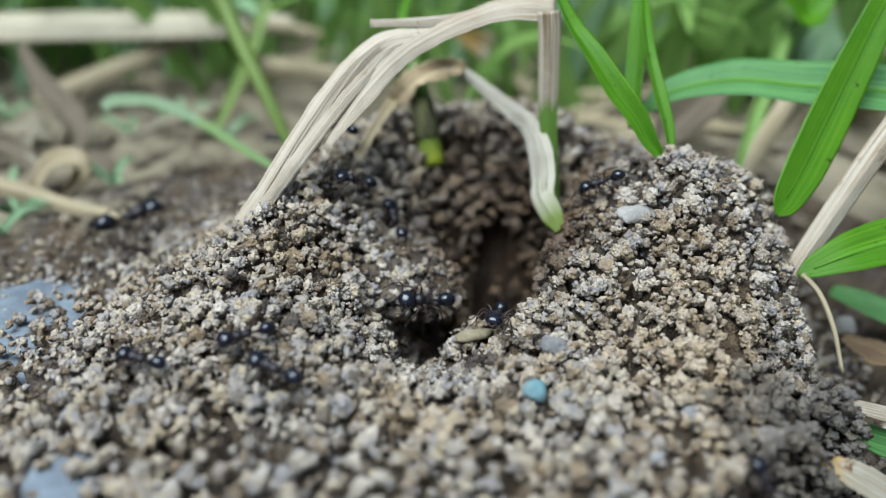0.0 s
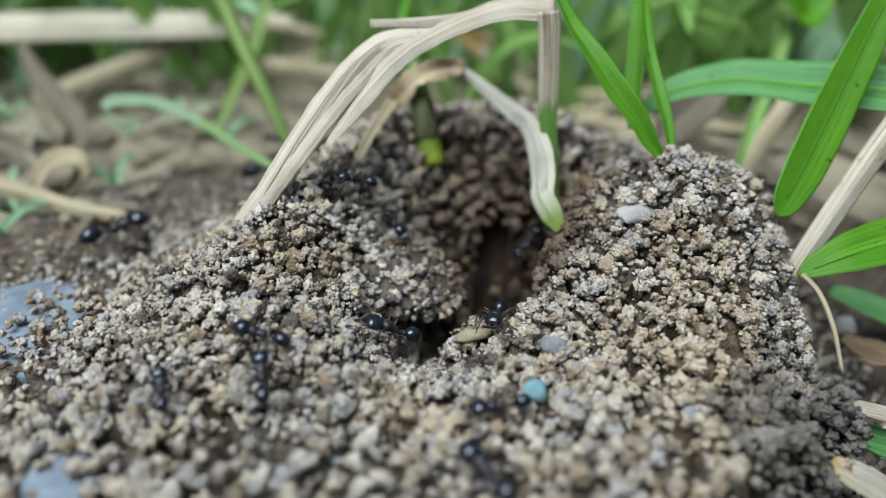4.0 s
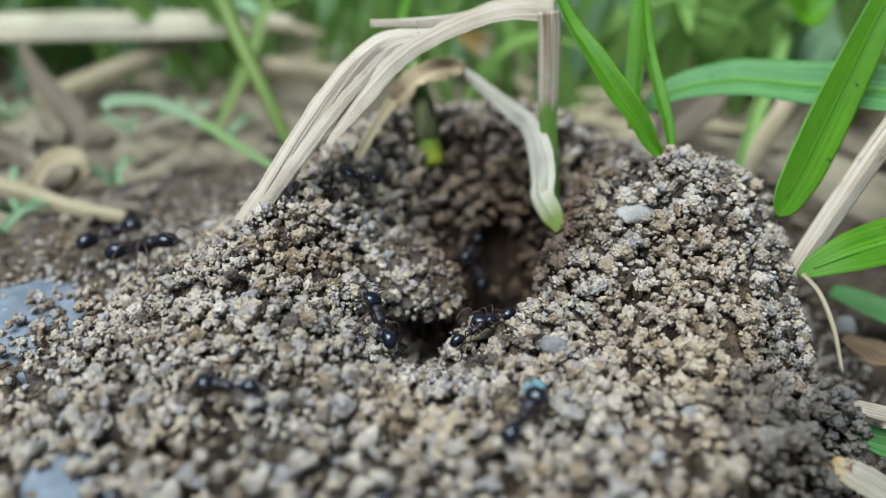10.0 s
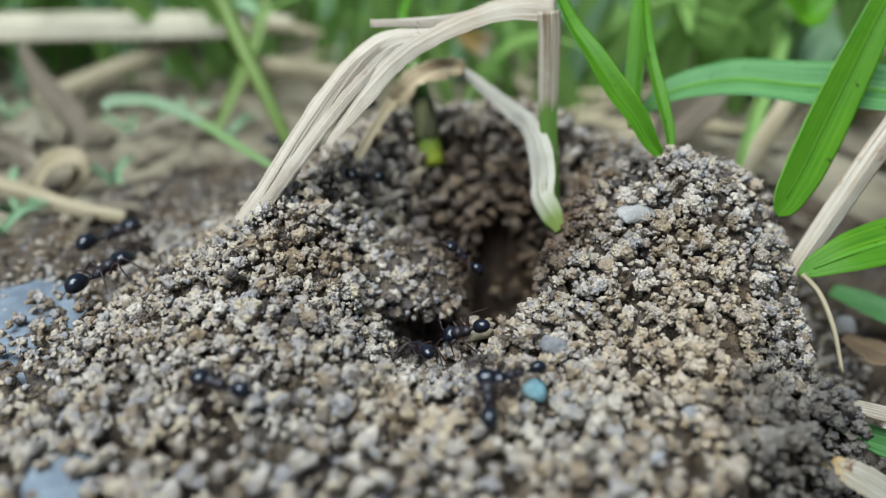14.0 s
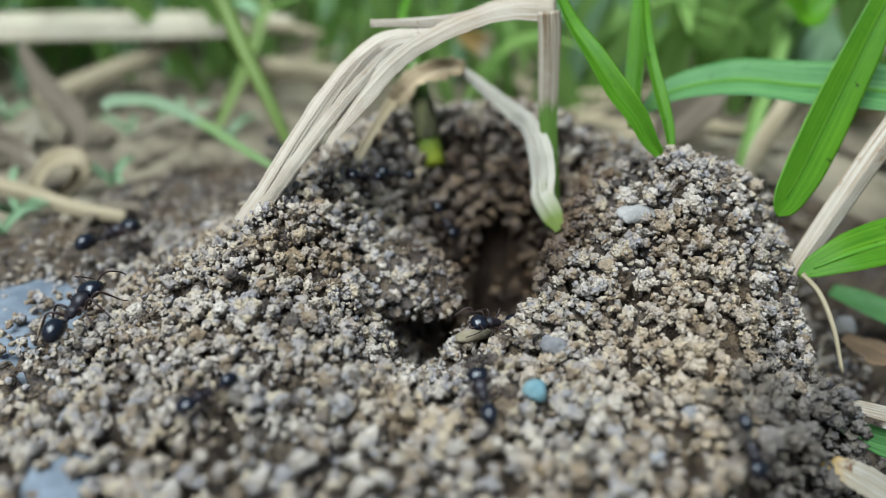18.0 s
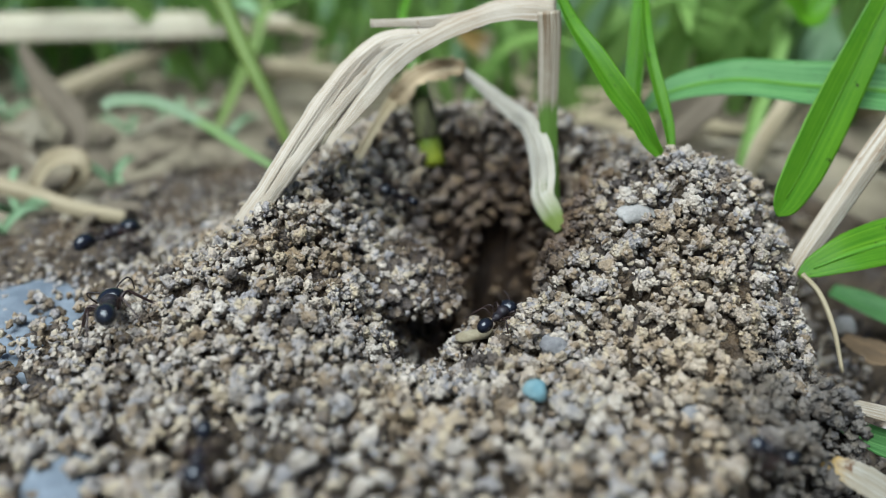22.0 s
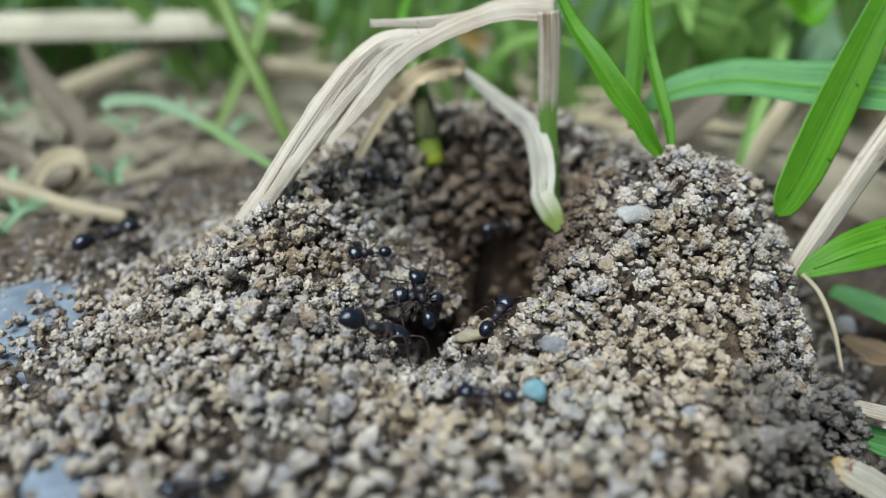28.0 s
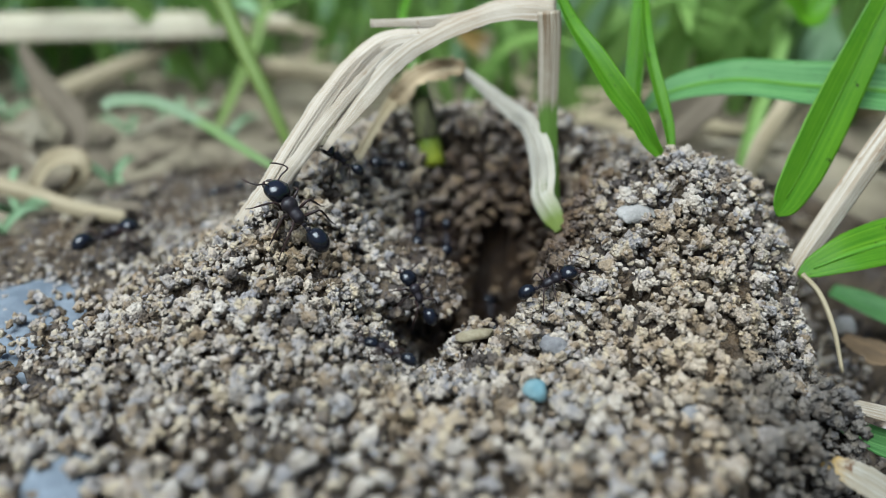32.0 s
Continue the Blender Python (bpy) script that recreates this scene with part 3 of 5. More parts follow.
# bleached straw bent over the nest in an arch
arch = plant("dry_straw", (-18.8, 79.4, 11.9), "bleached dry straw arched over the nest hole", "straw")
leaf(arch, "straw_strip", [(-20.6, 78.3, 10.9), (-18.3, 80.7, 13.3), (-13.9, 85.6, 19.3), (-9.7, 90.5, 24.2), (-6.2, 92.9, 26.6), (-0.9, 94.3, 27.1), (4.1, 95.3, 28.0)],
     (2.4, 2.9, 2.95, 2.8, 2.3, 1.9, 1.6), STRAW, "bleached split straw", face=(0.2, -1, 0.4), turn=(0, 5, 10, 25, 30, 20), fold=-0.25, rib=0.035, across=17, ruffle=0.1)
leaf(arch, "straw_strip", [(-12.4, 83.5, 17.4), (-8.6, 86.9, 21.8), (-5.1, 89.7, 24.9), (-1.5, 91.9, 26.9), (4.1, 94.1, 28.9), (9.1, 95.6, 29.5), (12.7, 96.4, 29.0)],
     (0.6, 2.2, 2.0, 2.0, 2.4, 3.0, 3.2), STRAW, "bleached split straw", face=(0.1, -1, 0.6), turn=(20, 0, -10, 10, 10, 0), fold=-0.2, rib=0.03, across=17, ruffle=0.15)
leaf(arch, "straw_strip", [(-18.7, 79.1, 12.2), (-15.8, 81.5, 15.9), (-11.8, 85.1, 20.4), (-8.4, 88.0, 23.7), (-5.7, 90.7, 25.7), (-3.4, 92.1, 26.3)],
     (1.0, 1.5, 1.5, 1.3, 1.0, 0.6), STRAW, "", face=(0.5, -1, 0.2), turn=(10, 30, 15, -10), fold=-0.3, rib=0.03, across=11, ruffle=0.2)
leaf(arch, "straw_strip", [(-8.0, 94.2, 28.0), (-3.4, 94.7, 28.0), (1.0, 95.4, 28.1), (4.8, 96.3, 28.8)], (0.9, 1.0, 1.4, 1.2), STRAW, "", fold=-0.2, rib=0.05)
for off, lift in ((-14, -0.25), (-4, -0.35), (9, -0.3), (17, -0.2)):
    leaf(arch, "fibre", [Vector(p) + Vector((off * 0.055 * w, lift, off * 0.02 * w)) for p, w in (((-20.0, 78.8, 11.6), 0.6), ((-18.4, 80.6, 13.2), 0.8), ((-13.9, 85.3, 19.4), 0.85), ((-9.6, 90.0, 24.4), 0.75), ((-6.6, 92.3, 26.5), 0.5))],
         (0.12, 0.25, 0.28, 0.22, 0.1), STRAW, "", face=(0.2, -1, 0.4), fold=-0.4, across=5, thick=0.12)
leaf(arch, "stalk", [(13.4, 92.6, 3.5), (12.9, 93.2, 8.9), (12.5, 93.6, 13.4), (12.3, 93.9, 16.1), (12.1, 94.2, 18.7), (12.0, 94.4, 23.0), (11.9, 94.6, 26.8), (11.7, 94.8, 29.1)], (1.9, 1.9, 2.0, 2.05, 2.2, 2.4, 2.6, 2.5), STRAW_SHEATH,
     "striped sheath turning green at its foot", face=(0, -1, 0.3), fold=-0.35, rib=0.07, across=17, thick=0.5)

# withered leaf that hangs into the nest
hang = plant("dry_leaf", (13.8, 84.2, 7.1), "withered white grass leaf hanging into the nest", "straw")
leaf(hang, "leaf_strip", [(13.0, 84.4, 7.5), (12.2, 86.5, 8.5), (11.2, 89.0, 9.7), (11.3, 91.0, 11.3), (11.0, 92.8, 13.8), (10.1, 95.0, 15.7), (8.5, 98.0, 16.6), (5.3, 102.0, 18.1), (2.4, 104.5, 19.6), (1.3, 105.0, 20.0)],
     (1.0, 2.5, 2.8, 3.1, 3.1, 2.4, 2.2, 1.6, 1.3, 1.1), STRAW_ROOT, "bleached strip with a green foot", face=(-0.2, -1, 0.2), turn=(-20, -10, 25, 15, 0, -25, 10, 0), fold=-0.4, rib=0.05, across=21, ruffle=0.05)
for off, lift in ((-9, -0.35), (2, -0.3), (10, -0.35)):
    leaf(hang, "fibre", [Vector(p) + Vector((off * 0.05 * w, lift, off * 0.03 * w)) for p, w in (((11.2, 89.2, 10.0), 1.0), ((11.3, 91.0, 11.3), 1.1), ((11.0, 92.8, 13.8), 1.1), ((10.1, 95.0, 15.7), 0.9), ((8.5, 98.0, 16.6), 0.7))],
         (0.08, 0.2, 0.24, 0.2, 0.08), STRAW_ROOT, "", face=(-0.2, -1, 0.2), fold=-0.4, across=5, thick=0.1)
leaf(hang, "withered_tip", [(2.7, 104.4, 19.9), (0.4, 105.0, 20.1), (-2.9, 105.0, 18.7), (-5.3, 105.0, 16.7), (-6.9, 104.6, 14.9)],
     (1.6, 2.8, 2.6, 2.4, 1.5), WITHERED, "crumpled brown leaf tip", turn=(0, 25, -20, 15, 0), fold=0.6, rib=0.18, across=13, ruffle=0.4)
leaf(hang, "withered_strip", [(-6.2, 104.8, 15.8), (-7.7, 99.0, 15.1), (-9.3, 94.8, 13.4), (-10.7, 91.6, 11.8)], (1.4, 1.2, 1.1, 1.0), HUSK, "thin tan strip", fold=0.4, ruffle=0.3)

# rootlets in the soil
for path in ([(-8.7, 86.0, 8.4), (-7.5, 89.9, 7.3), (-6.3, 90.9, 6.2), (-4.7, 93.0, 4.8)], [(16.7, 97.3, 6.6), (17.6, 97.8, 8.1), (16.7, 87.8, 12.2)], [(-11.8, 86.6, 13.1), (-11.4, 88.6, 13.8), (-10.6, 91.1, 12.8)]):
    rootlet = plant("rootlet", path[0], "thin dry tan rootlet sticking out of the soil", "root", "rootlets in the soil")
    part("thread", tube_mesh("thread", path, (0.12, 0.22, 0.2, 0.08), HUSK, 6, rel=path[0]), rootlet[0])

# green shoot behind them
shoot = plant("grass_shoot", (-1.4, 102.5, 8.4), "green grass shoot with a yellow foot", "grass")
part("stem", tube_mesh("stem", [(-1.2, 102.1, 7.8), (-2.3, 104.5, 12.3), (-3.4, 107.1, 17.1), (-4.1, 110.2, 20.7)], (1.5, 1.5, 1.4, 1.0), GREEN_STEM, rel=shoot[1], flute=0.06), shoot[0])
part("sheath", tube_mesh("sheath", [(-2.0, 103.6, 11.0), (-2.3, 104.3, 12.4), (-2.7, 105.2, 14.0), (-3.0, 106.0, 15.5)], (1.5, 1.58, 1.58, 1.45), SOILED, rel=shoot[1], flute=0.1), shoot[0], "dirty brown collar of an old sheath")
leaf(shoot, "blade", [(-3.6, 108.8, 18.1), (-5.4, 113.9, 23.5), (-4.7, 117.7, 26.4), (-3.8, 120.5, 29.6)], (1.2, 1.2, 1.1, 0.8), GREEN, fold=0.3)

# tuft on the mound
tuft = plant("grass_tuft", (24.8, 85.7, 15.2), "fresh green grass tuft growing from the mound", "grass")
leaf(tuft, "blade", [(24.1, 85.6, 15.2), (22.3, 86.5, 17.2), (20.7, 87.6, 19.7), (18.6, 89.0, 22.1), (16.2, 91.0, 25.2), (14.0, 93.6, 27.9), (12.6, 97.0, 30.6)],
     (0.7, 1.8, 2.4, 2.7, 2.7, 2.5, 2.0), GREEN, face=(0.25, -1, 0.3), turn=(25, 10, 0, -25, -35), fold=0.45, across=13)
leaf(tuft, "blade", [(25.1, 87.7, 15.2), (24.8, 89.5, 17.7), (24.0, 92.0, 20.8), (23.3, 95.0, 24.1), (23.2, 98.5, 27.1), (23.6, 103.0, 30.0)],
     (0.9, 1.5, 1.8, 1.6, 1.5, 1.2), GREEN, face=(0.4, -1, 0.1), fold=0.5, across=11)
leaf(tuft, "blade", [(22.6, 96.4, 15.0), (22.6, 97.6, 18.4), (23.0, 100.0, 21.4), (23.6, 103.0, 24.7), (24.4, 108.0, 29.0)], (1.0, 2.0, 2.1, 2.0, 1.6), GREEN, face=(-0.4, -1, 0.1), fold=0.5, across=11)

# broad leaf that crosses behind, and the drooping one before it
cross = plant("broad_grass_blade", (24.1, 100.4, 15.2), "broad bluish green grass blade lying across", "grass")
leaf(cross, "blade", [(24.1, 100.4, 15.2), (28.0, 100.9, 18.3), (34.9, 99.6, 20.1), (42.2, 97.4, 20.1), (51.0, 95.1, 20.1), (58.4, 92.3, 19.1)],
     (0.6, 3.6, 5.8, 6.8, 7.4, 7.0), GREEN_COOL, face=(0, -0.6, 1), fold=0.15, across=13)
droop = plant("broad_grass_blade", (53.5, 101.0, 34.5), "drooping broad fresh green grass blade", "grass")
leaf(droop, "blade", [(53.5, 101.0, 34.5), (49.1, 96.6, 28.8), (46.6, 94.0, 25.0), (44.2, 91.5, 21.3), (41.6, 88.5, 17.7), (39.0, 85.5, 14.3), (36.9, 83.2, 12.0), (36.0, 82.2, 11.1), (35.6, 81.7, 10.6)],
     (3.2, 3.9, 4.4, 4.9, 5.2, 4.9, 3.8, 2.4, 0.5), GREEN, face=(0.2, -1, 0.5), fold=0.14, turn=(-10, 0, 5), across=15)
low = plant("broad_grass_blade", (51.2, 80.6, 9.9), "green grass blade low beside the mound", "grass")
leaf(low, "blade", [(54.1, 83.0, 8.0), (47.9, 81.5, 7.4), (43.3, 80.1, 6.8), (39.6, 79.4, 5.5), (38.1, 79.0, 4.7)],
     (5.6, 5.4, 4.4, 2.4, 0.6), GREEN, face=(0, -0.7, 1), fold=0.15, across=11)
RIB = ribbed("pale midrib", (0.055, 0.165, 0.008), (0.14, 0.30, 0.02), rough=0.45, ribs=3, clear=0.3)
leaf(cross, "midrib", [(24.7, 100.2, 15.7), (28.0, 100.6, 18.4), (34.8, 99.3, 20.2), (42.1, 97.1, 20.2), (50.9, 94.8, 20.2), (58.2, 92.0, 19.2)], (0.2, 0.4, 0.5, 0.55, 0.6, 0.6), RIB, face=(0, -0.6, 1), fold=-0.3, across=5, thick=0.3)
leaf(droop, "midrib", [(53.4, 100.8, 34.6), (49.0, 96.4, 28.9), (46.5, 93.8, 25.1), (44.1, 91.3, 21.4), (41.5, 88.3, 17.8), (38.9, 85.3, 14.4), (36.8, 83.0, 12.1)], (0.16, 0.16, 0.17, 0.19, 0.18, 0.12, 0.06), GREEN, face=(0.2, -1, 0.5), fold=-0.3, across=5, thick=0.2)
leaf(low, "midrib", [(53.9, 82.7, 8.2), (47.7, 81.3, 7.5), (43.1, 79.8, 6.9), (39.6, 79.2, 5.6)], (0.5, 0.5, 0.4, 0.15), RIB, face=(0, -0.7, 1), fold=-0.3, across=5, thick=0.3)
lean = plant("dry_stalk", (38.0, 80.7, 3.7), "pale dry straw leaning on the mound", "straw")
leaf(lean, "straw_strip", [(37.6, 79.0, 2.5), (38.2, 80.1, 4.7), (41.5, 81.8, 10.0), (45.2, 83.7, 15.7), (49.4, 85.8, 21.8)], (1.6, 2.2, 2.6, 2.8, 2.8), STRAW, face=(0, -1, 0.4), fold=-0.5, rib=0.03, across=13)
curl = plant("dry_tendril", (38.3, 78.1, 5.2), "thin pale curved rootlet beside the mound", "straw")
part("tendril", tube_mesh("tendril", [(38.4, 79.1, 4.9), (39.8, 77.2, 3.6), (40.8, 74.7, 1.0), (41.3, 71.7, -2.6)], (0.3, 0.3, 0.28, 0.2), STRAW_FAR, 8, rel=curl[1]), curl[0])
fallen = plant("yellow_leaf", (36.6, 58.8, -3.5), "yellowing dead leaf at the foot of the mound", "leaf")
leaf(fallen, "leaf_blade", [(34.2, 60.4, -3.7), (35.2, 59.2, -3.7), (36.8, 58.4, -4.2), (39.1, 58.0, -5.5), (43.4, 57.6, -8.3)], (0.5, 1.8, 2.8, 3.3, 3.4), YELLOWED, face=(0, -0.5, 1), fold=0.3, ruffle=0.15)
leaf(fallen, "leaf_blade", [(37.0, 62.9, -2.1), (42.2, 65.3, -6.1), (50.6, 67.4, -10.6)], (1.5, 3.4, 3.4), GREEN_COOL, face=(0, -0.5, 1), fold=0.2)
leaf(fallen, "straw_strip", [(37.5, 63.8, -0.4), (43.3, 66.5, -3.8), (52.9, 71.3, -9.7)], (1.4, 1.9, 1.9), STRAW, face=(0, -0.5, 1), fold=0.2)

# ---- things behind, out of focus ----
log = plant("thick_straw", (-88.0, 150.3, 13.1), "thick pale straw lying across the grass", "straw")
leaf(log, "stalk", [(-91.8, 148.9, 14.8), (-68.1, 151.1, 14.7), (-48.8, 153.2, 14.4), (-35.4, 156.3, 13.9), (-27.7, 159.5, 13.3)], (5.8, 5.8, 5.5, 5.0, 2.5), STRAW_LOG, face=(0, -1, 0.9), fold=-0.3, rib=0.08, across=15, thick=1.6)
leaf(log, "frayed_end", [(-36.3, 155.4, 13.2), (-31.5, 157.0, 13.1), (-26.1, 158.8, 12.0), (-22.1, 159.2, 10.7)], (2.6, 2.4, 1.8, 0.5), STRAW_FAR, "frayed tan end", face=(0, -1, 0.9), fold=-0.3, ruffle=0.4)
slope_straw = plant("dry_stalk", (-68.1, 145.5, 4.1), "old tan straw lying in the grass", "straw")
leaf(slope_straw, "straw_strip", [(-71.1, 142.9, 3.6), (-63.1, 146.5, 6.0), (-52.6, 152.7, 9.2), (-46.0, 156.3, 11.6)], (3.0, 3.4, 3.0, 2.0), STRAW_FAR, fold=-0.4)
grey_straw = plant("dry_stalk", (-30.3, 147.5, 8.0), "greyish straw lying behind the mound", "straw")
leaf(grey_straw, "straw_strip", [(-33.8, 145.9, 9.1), (-25.3, 147.4, 7.6), (-14.5, 148.6, 5.6), (-8.6, 149.9, 4.0)], (3.0, 3.4, 3.2, 2.0), STRAW_FAR, fold=-0.4)
curl_leaf = plant("dry_leaf", (-58.2, 124.0, 2.0), "curled grey-brown dead leaf on the earth", "leaf")
leaf(curl_leaf, "leaf_blade", [(-68.2, 137.4, 14.4), (-64.5, 132.8, 10.2), (-60.0, 128.8, 6.8), (-56.9, 124.8, 3.6), (-58.6, 122.2, 0.9)], (1.5, 3.0, 4.2, 4.2, 2.0), HUSK_OLD, fold=0.6, turn=(0, 20, 40, 10), ruffle=0.2)
leaf(curl_leaf, "leaf_blade", [(-70.3, 122.9, 4.3), (-65.9, 122.1, 2.8), (-62.9, 119.6, 0.1), (-64.9, 117.4, -1.8)], (2.0, 3.4, 3.4, 2.0), HUSK_OLD, fold=0.6, turn=(0, 30, 0), ruffle=0.2)
for spot in ((-56.8, 97.8, 0.2), (-47.6, 112.7, 0.4), (-57.0, 103.3, -0.1), (-44.7, 141.5, 0.0), (-35.7, 131.9, 0.0), (-61.0, 109.6, -0.0), (-75.8, 141.5, -0.0), (-51.9, 133.4, 0.4)):
    sprout = plant("grass_sprout", spot, "small green grass sprout on the bare earth", "grass", "sprouts on the earth")
    for k in range(3):
        way = Vector((math.sin(k * 2.2 + spot[0]), math.cos(k * 1.7 + spot[1]), 0))
        base = Vector(spot)
        leaf(sprout, "blade", [base, base + way * 1.2 + Vector((0, 0, 1.6)), base + way * 3 + Vector((0, 0, 2.8)), base + way * 5 + Vector((0, 0, 2.6))], (0.6, 1.1, 1.0, 0.3), GREEN_DULL, fold=0.3)
reed = plant("tall_grass", (42.6, 113.1, 2.8), "dark green grass stem with a broad leaf", "grass")
leaf(reed, "blade", [(41.9, 111.8, 2.5), (45.4, 118.4, 8.6), (49.6, 125.2, 15.0), (52.7, 131.8, 21.1), (54.4, 136.3, 25.3)], (1.6, 2.2, 2.4, 2.2, 2.0), GREEN_FAR, fold=0.5)
leaf(reed, "blade", [(47.4, 128.1, 26.8), (51.5, 128.6, 23.4), (54.9, 129.4, 20.7), (58.8, 132.4, 24.3)], (3.0, 5.0, 5.0, 3.0), GREEN, fold=0.3, face=(0, -0.7, 1))
pale_reed = plant("dry_stalk", (41.0, 105.3, 5.2), "pale straw standing behind the mound", "straw")
leaf(pale_reed, "straw_strip", [(40.2, 103.9, 4.6), (43.7, 109.3, 8.5), (48.3, 114.8, 12.3), (51.1, 118.9, 16.0)], (2.0, 2.6, 2.6, 1.6), STRAW_FAR, fold=-0.4)
side_leaf = plant("grass_leaf", (49.7, 91.0, -4.7), "bluish green leaf on the earth beside the mound", "leaf")
leaf(side_leaf, "blade", [(49.2, 92.9, -5.4), (51.8, 90.5, -5.6), (55.0, 88.0, -6.1), (60.7, 85.6, -6.2)], (2.0, 3.4, 3.8, 3.0), GREEN_COOL, face=(0, -0.5, 1), fold=0.3)
brown_leaf = plant("dead_leaf", (48.5, 80.8, -6.9), "dark brown dead leaf on the earth", "leaf")
leaf(brown_leaf, "leaf_blade", [(46.4, 82.5, -5.7), (49.2, 80.9, -6.6), (52.7, 78.7, -6.6)], (1.4, 3.4, 2.6), DEAD_BROWN, face=(0, -0.5, 1), fold=0.5, ruffle=0.5)
bent = plant("leaning_grass", (-21.9, 111.2, 7.8), "green grass stem leaning behind the mound", "grass")
part("stem", tube_mesh("stem", [(-21.7, 112.8, 6.5), (-24.1, 115.3, 11.3), (-28.3, 120.1, 18.1), (-32.1, 124.9, 25.0), (-33.5, 126.8, 28.6)], (0.7, 0.9, 1.2, 1.3, 1.25), STEM_OLIVE, rel=bent[1]), bent[0])
bent = plant("leaning_grass", (-36.8, 132.9, 1.8), "green grass blade leaning behind the mound", "grass")
leaf(bent, "blade", [(-37.0, 130.5, 1.5), (-35.3, 137.2, 5.5), (-32.6, 146.3, 12.1), (-30.5, 154.0, 20.1)], (1.0, 1.7, 2.0, 1.8), STEM_OLIVE, fold=0.4)
curled = plant("curling_grass", (-23.0, 104.2, 7.3), "pale green grass blade curling over the ground", "grass")
leaf(curled, "blade", [(-22.2, 103.9, 6.8), (-26.6, 106.0, 8.6), (-33.1, 109.6, 11.2), (-39.9, 112.8, 12.8), (-46.1, 114.7, 12.2), (-47.3, 114.2, 11.3)], (1.0, 1.2, 1.4, 1.9, 2.2, 1.2), GREEN_PALE, face=(0, -0.7, 1), fold=0.4)
stick = plant("dry_stalk", (-41.2, 99.0, 2.0), "pale dry straw lying on the earth", "straw")
leaf(stick, "straw_strip", [(-66.1, 108.8, 3.3), (-56.3, 104.2, 3.2), (-48.6, 101.4, 2.1), (-41.2, 99.0, 2.0)], (2.4, 2.4, 2.2, 1.6), STRAW_FAR, fold=-0.4)
husk = plant("dry_husk", (-53.7, 110.5, 2.2), "papery curled husk lying on the earth", "husk")
leaf(husk, "husk_leaf", [(-57.7, 110.1, 1.5), (-55.3, 111.6, 4.3), (-51.7, 110.9, 5.0), (-51.0, 109.9, 3.3), (-53.3, 108.6, 0.8)], (1.5, 3.0, 3.5, 3.0, 1.0), HUSK, fold=0.5, turn=(0, 30, 60, 40))

amber = plant("yellow_leaf", (7.6, 149.3, 11.3), "yellowed leaf hanging in the grass", "leaf")
leaf(amber, "leaf_blade", [(2.6, 150.3, 13.1), (6.6, 149.4, 11.5), (10.6, 148.6, 10.0), (13.0, 147.5, 7.8)], (2.0, 4.5, 4.5, 1.5), YELLOWED, fold=0.3)

tan_leaf = plant("dead_leaf", (33.5, 118.0, 6.0), "tan dead leaf standing behind the mound", "leaf")
leaf(tan_leaf, "leaf_blade", [(31.0, 117.0, 5.0), (34.0, 118.5, 8.0), (38.0, 119.5, 11.5), (42.0, 121.0, 14.0)], (3.0, 6.5, 6.0, 2.0), HUSK_OLD, fold=0.3, ruffle=0.2)
corner = plant("dry_stalk", (63.8, 141.5, 18.0), "pale straw leaning in the grass", "straw")
leaf(corner, "straw_strip", [(61.4, 143.4, 19.4), (67.0, 140.3, 17.7), (72.4, 136.6, 15.1), (78.5, 132.7, 12.0)], (3.0, 3.6, 3.6, 3.0), STRAW_LOG, fold=-0.4)
herb = plant("herb_leaf", (59.2, 134.5, 13.3), "broad pale bluish green leaf in the grass", "leaf")
leaf(herb, "blade", [(57.5, 132.3, 11.2), (59.7, 134.7, 13.7), (62.4, 137.2, 16.3), (64.7, 139.5, 18.5)], (2.5, 6.0, 6.5, 2.0), GREEN_DULL, fold=0.2)

# dead bits strewn over the earth
rng = np.random.RandomState(21)


def litter(name, count, mat, label, long, wide):
    vs, fs, us, base = [], [], [], 0
    for i in range(count):
        x, y = (-14 - 75 * rng.rand(), 100 + 62 * rng.rand()) if i % 4 else (30 + 45 * rng.rand(), 108 + 40 * rng.rand())
        if within_mound(x, y) < 0.9:
            continue
        z0 = float(max(flat_ground(x, y), height(x, y) * np.clip((1.06 - within_mound(x, y)) / 0.25, 0, 1))) + 0.3
        a, h = rng.rand() * 6.28, long * (0.4 + rng.rand())
        d = np.array([math.cos(a), math.sin(a), 0.12 * rng.rand()])
        n = np.array([-d[1], d[0], 0.6 * (rng.rand() - 0.5)])
        p = np.array([x, y, z0]) + d * np.linspace(0, h, 6)[:, None] + np.array([0, 0, 1.0]) * (np.sin(np.linspace(0, 3.1, 6)) * 1.6 * rng.rand())[:, None]
        w = wide * (0.5 + rng.rand()) * np.array([0.5, 1, 1.1, 1, 0.8, 0.3])[:, None]
        v = np.stack([p - n * w / 2, p + np.array([0, 0, 0.35]), p + n * w / 2], 1).reshape(-1, 3)
        k = np.arange(5) * 3
        fs.append(np.concatenate([np.stack([k + j, k + j + 1, k + j + 4, k + j + 3], -1) for j in (0, 1)]) + base)
        us.append(np.stack(np.broadcast_arrays(np.array([0, 0.5, 1.0])[None, :] + i, np.linspace(0, 1, 6)[:, None]), -1).reshape(-1, 2))
        vs.append(v)
        base += len(v)
    tagged(new(name, mesh_from(name, np.concatenate(vs) * MM, np.concatenate(fs), mat, True, np.concatenate(us))), label, "litter", kind="stuff")


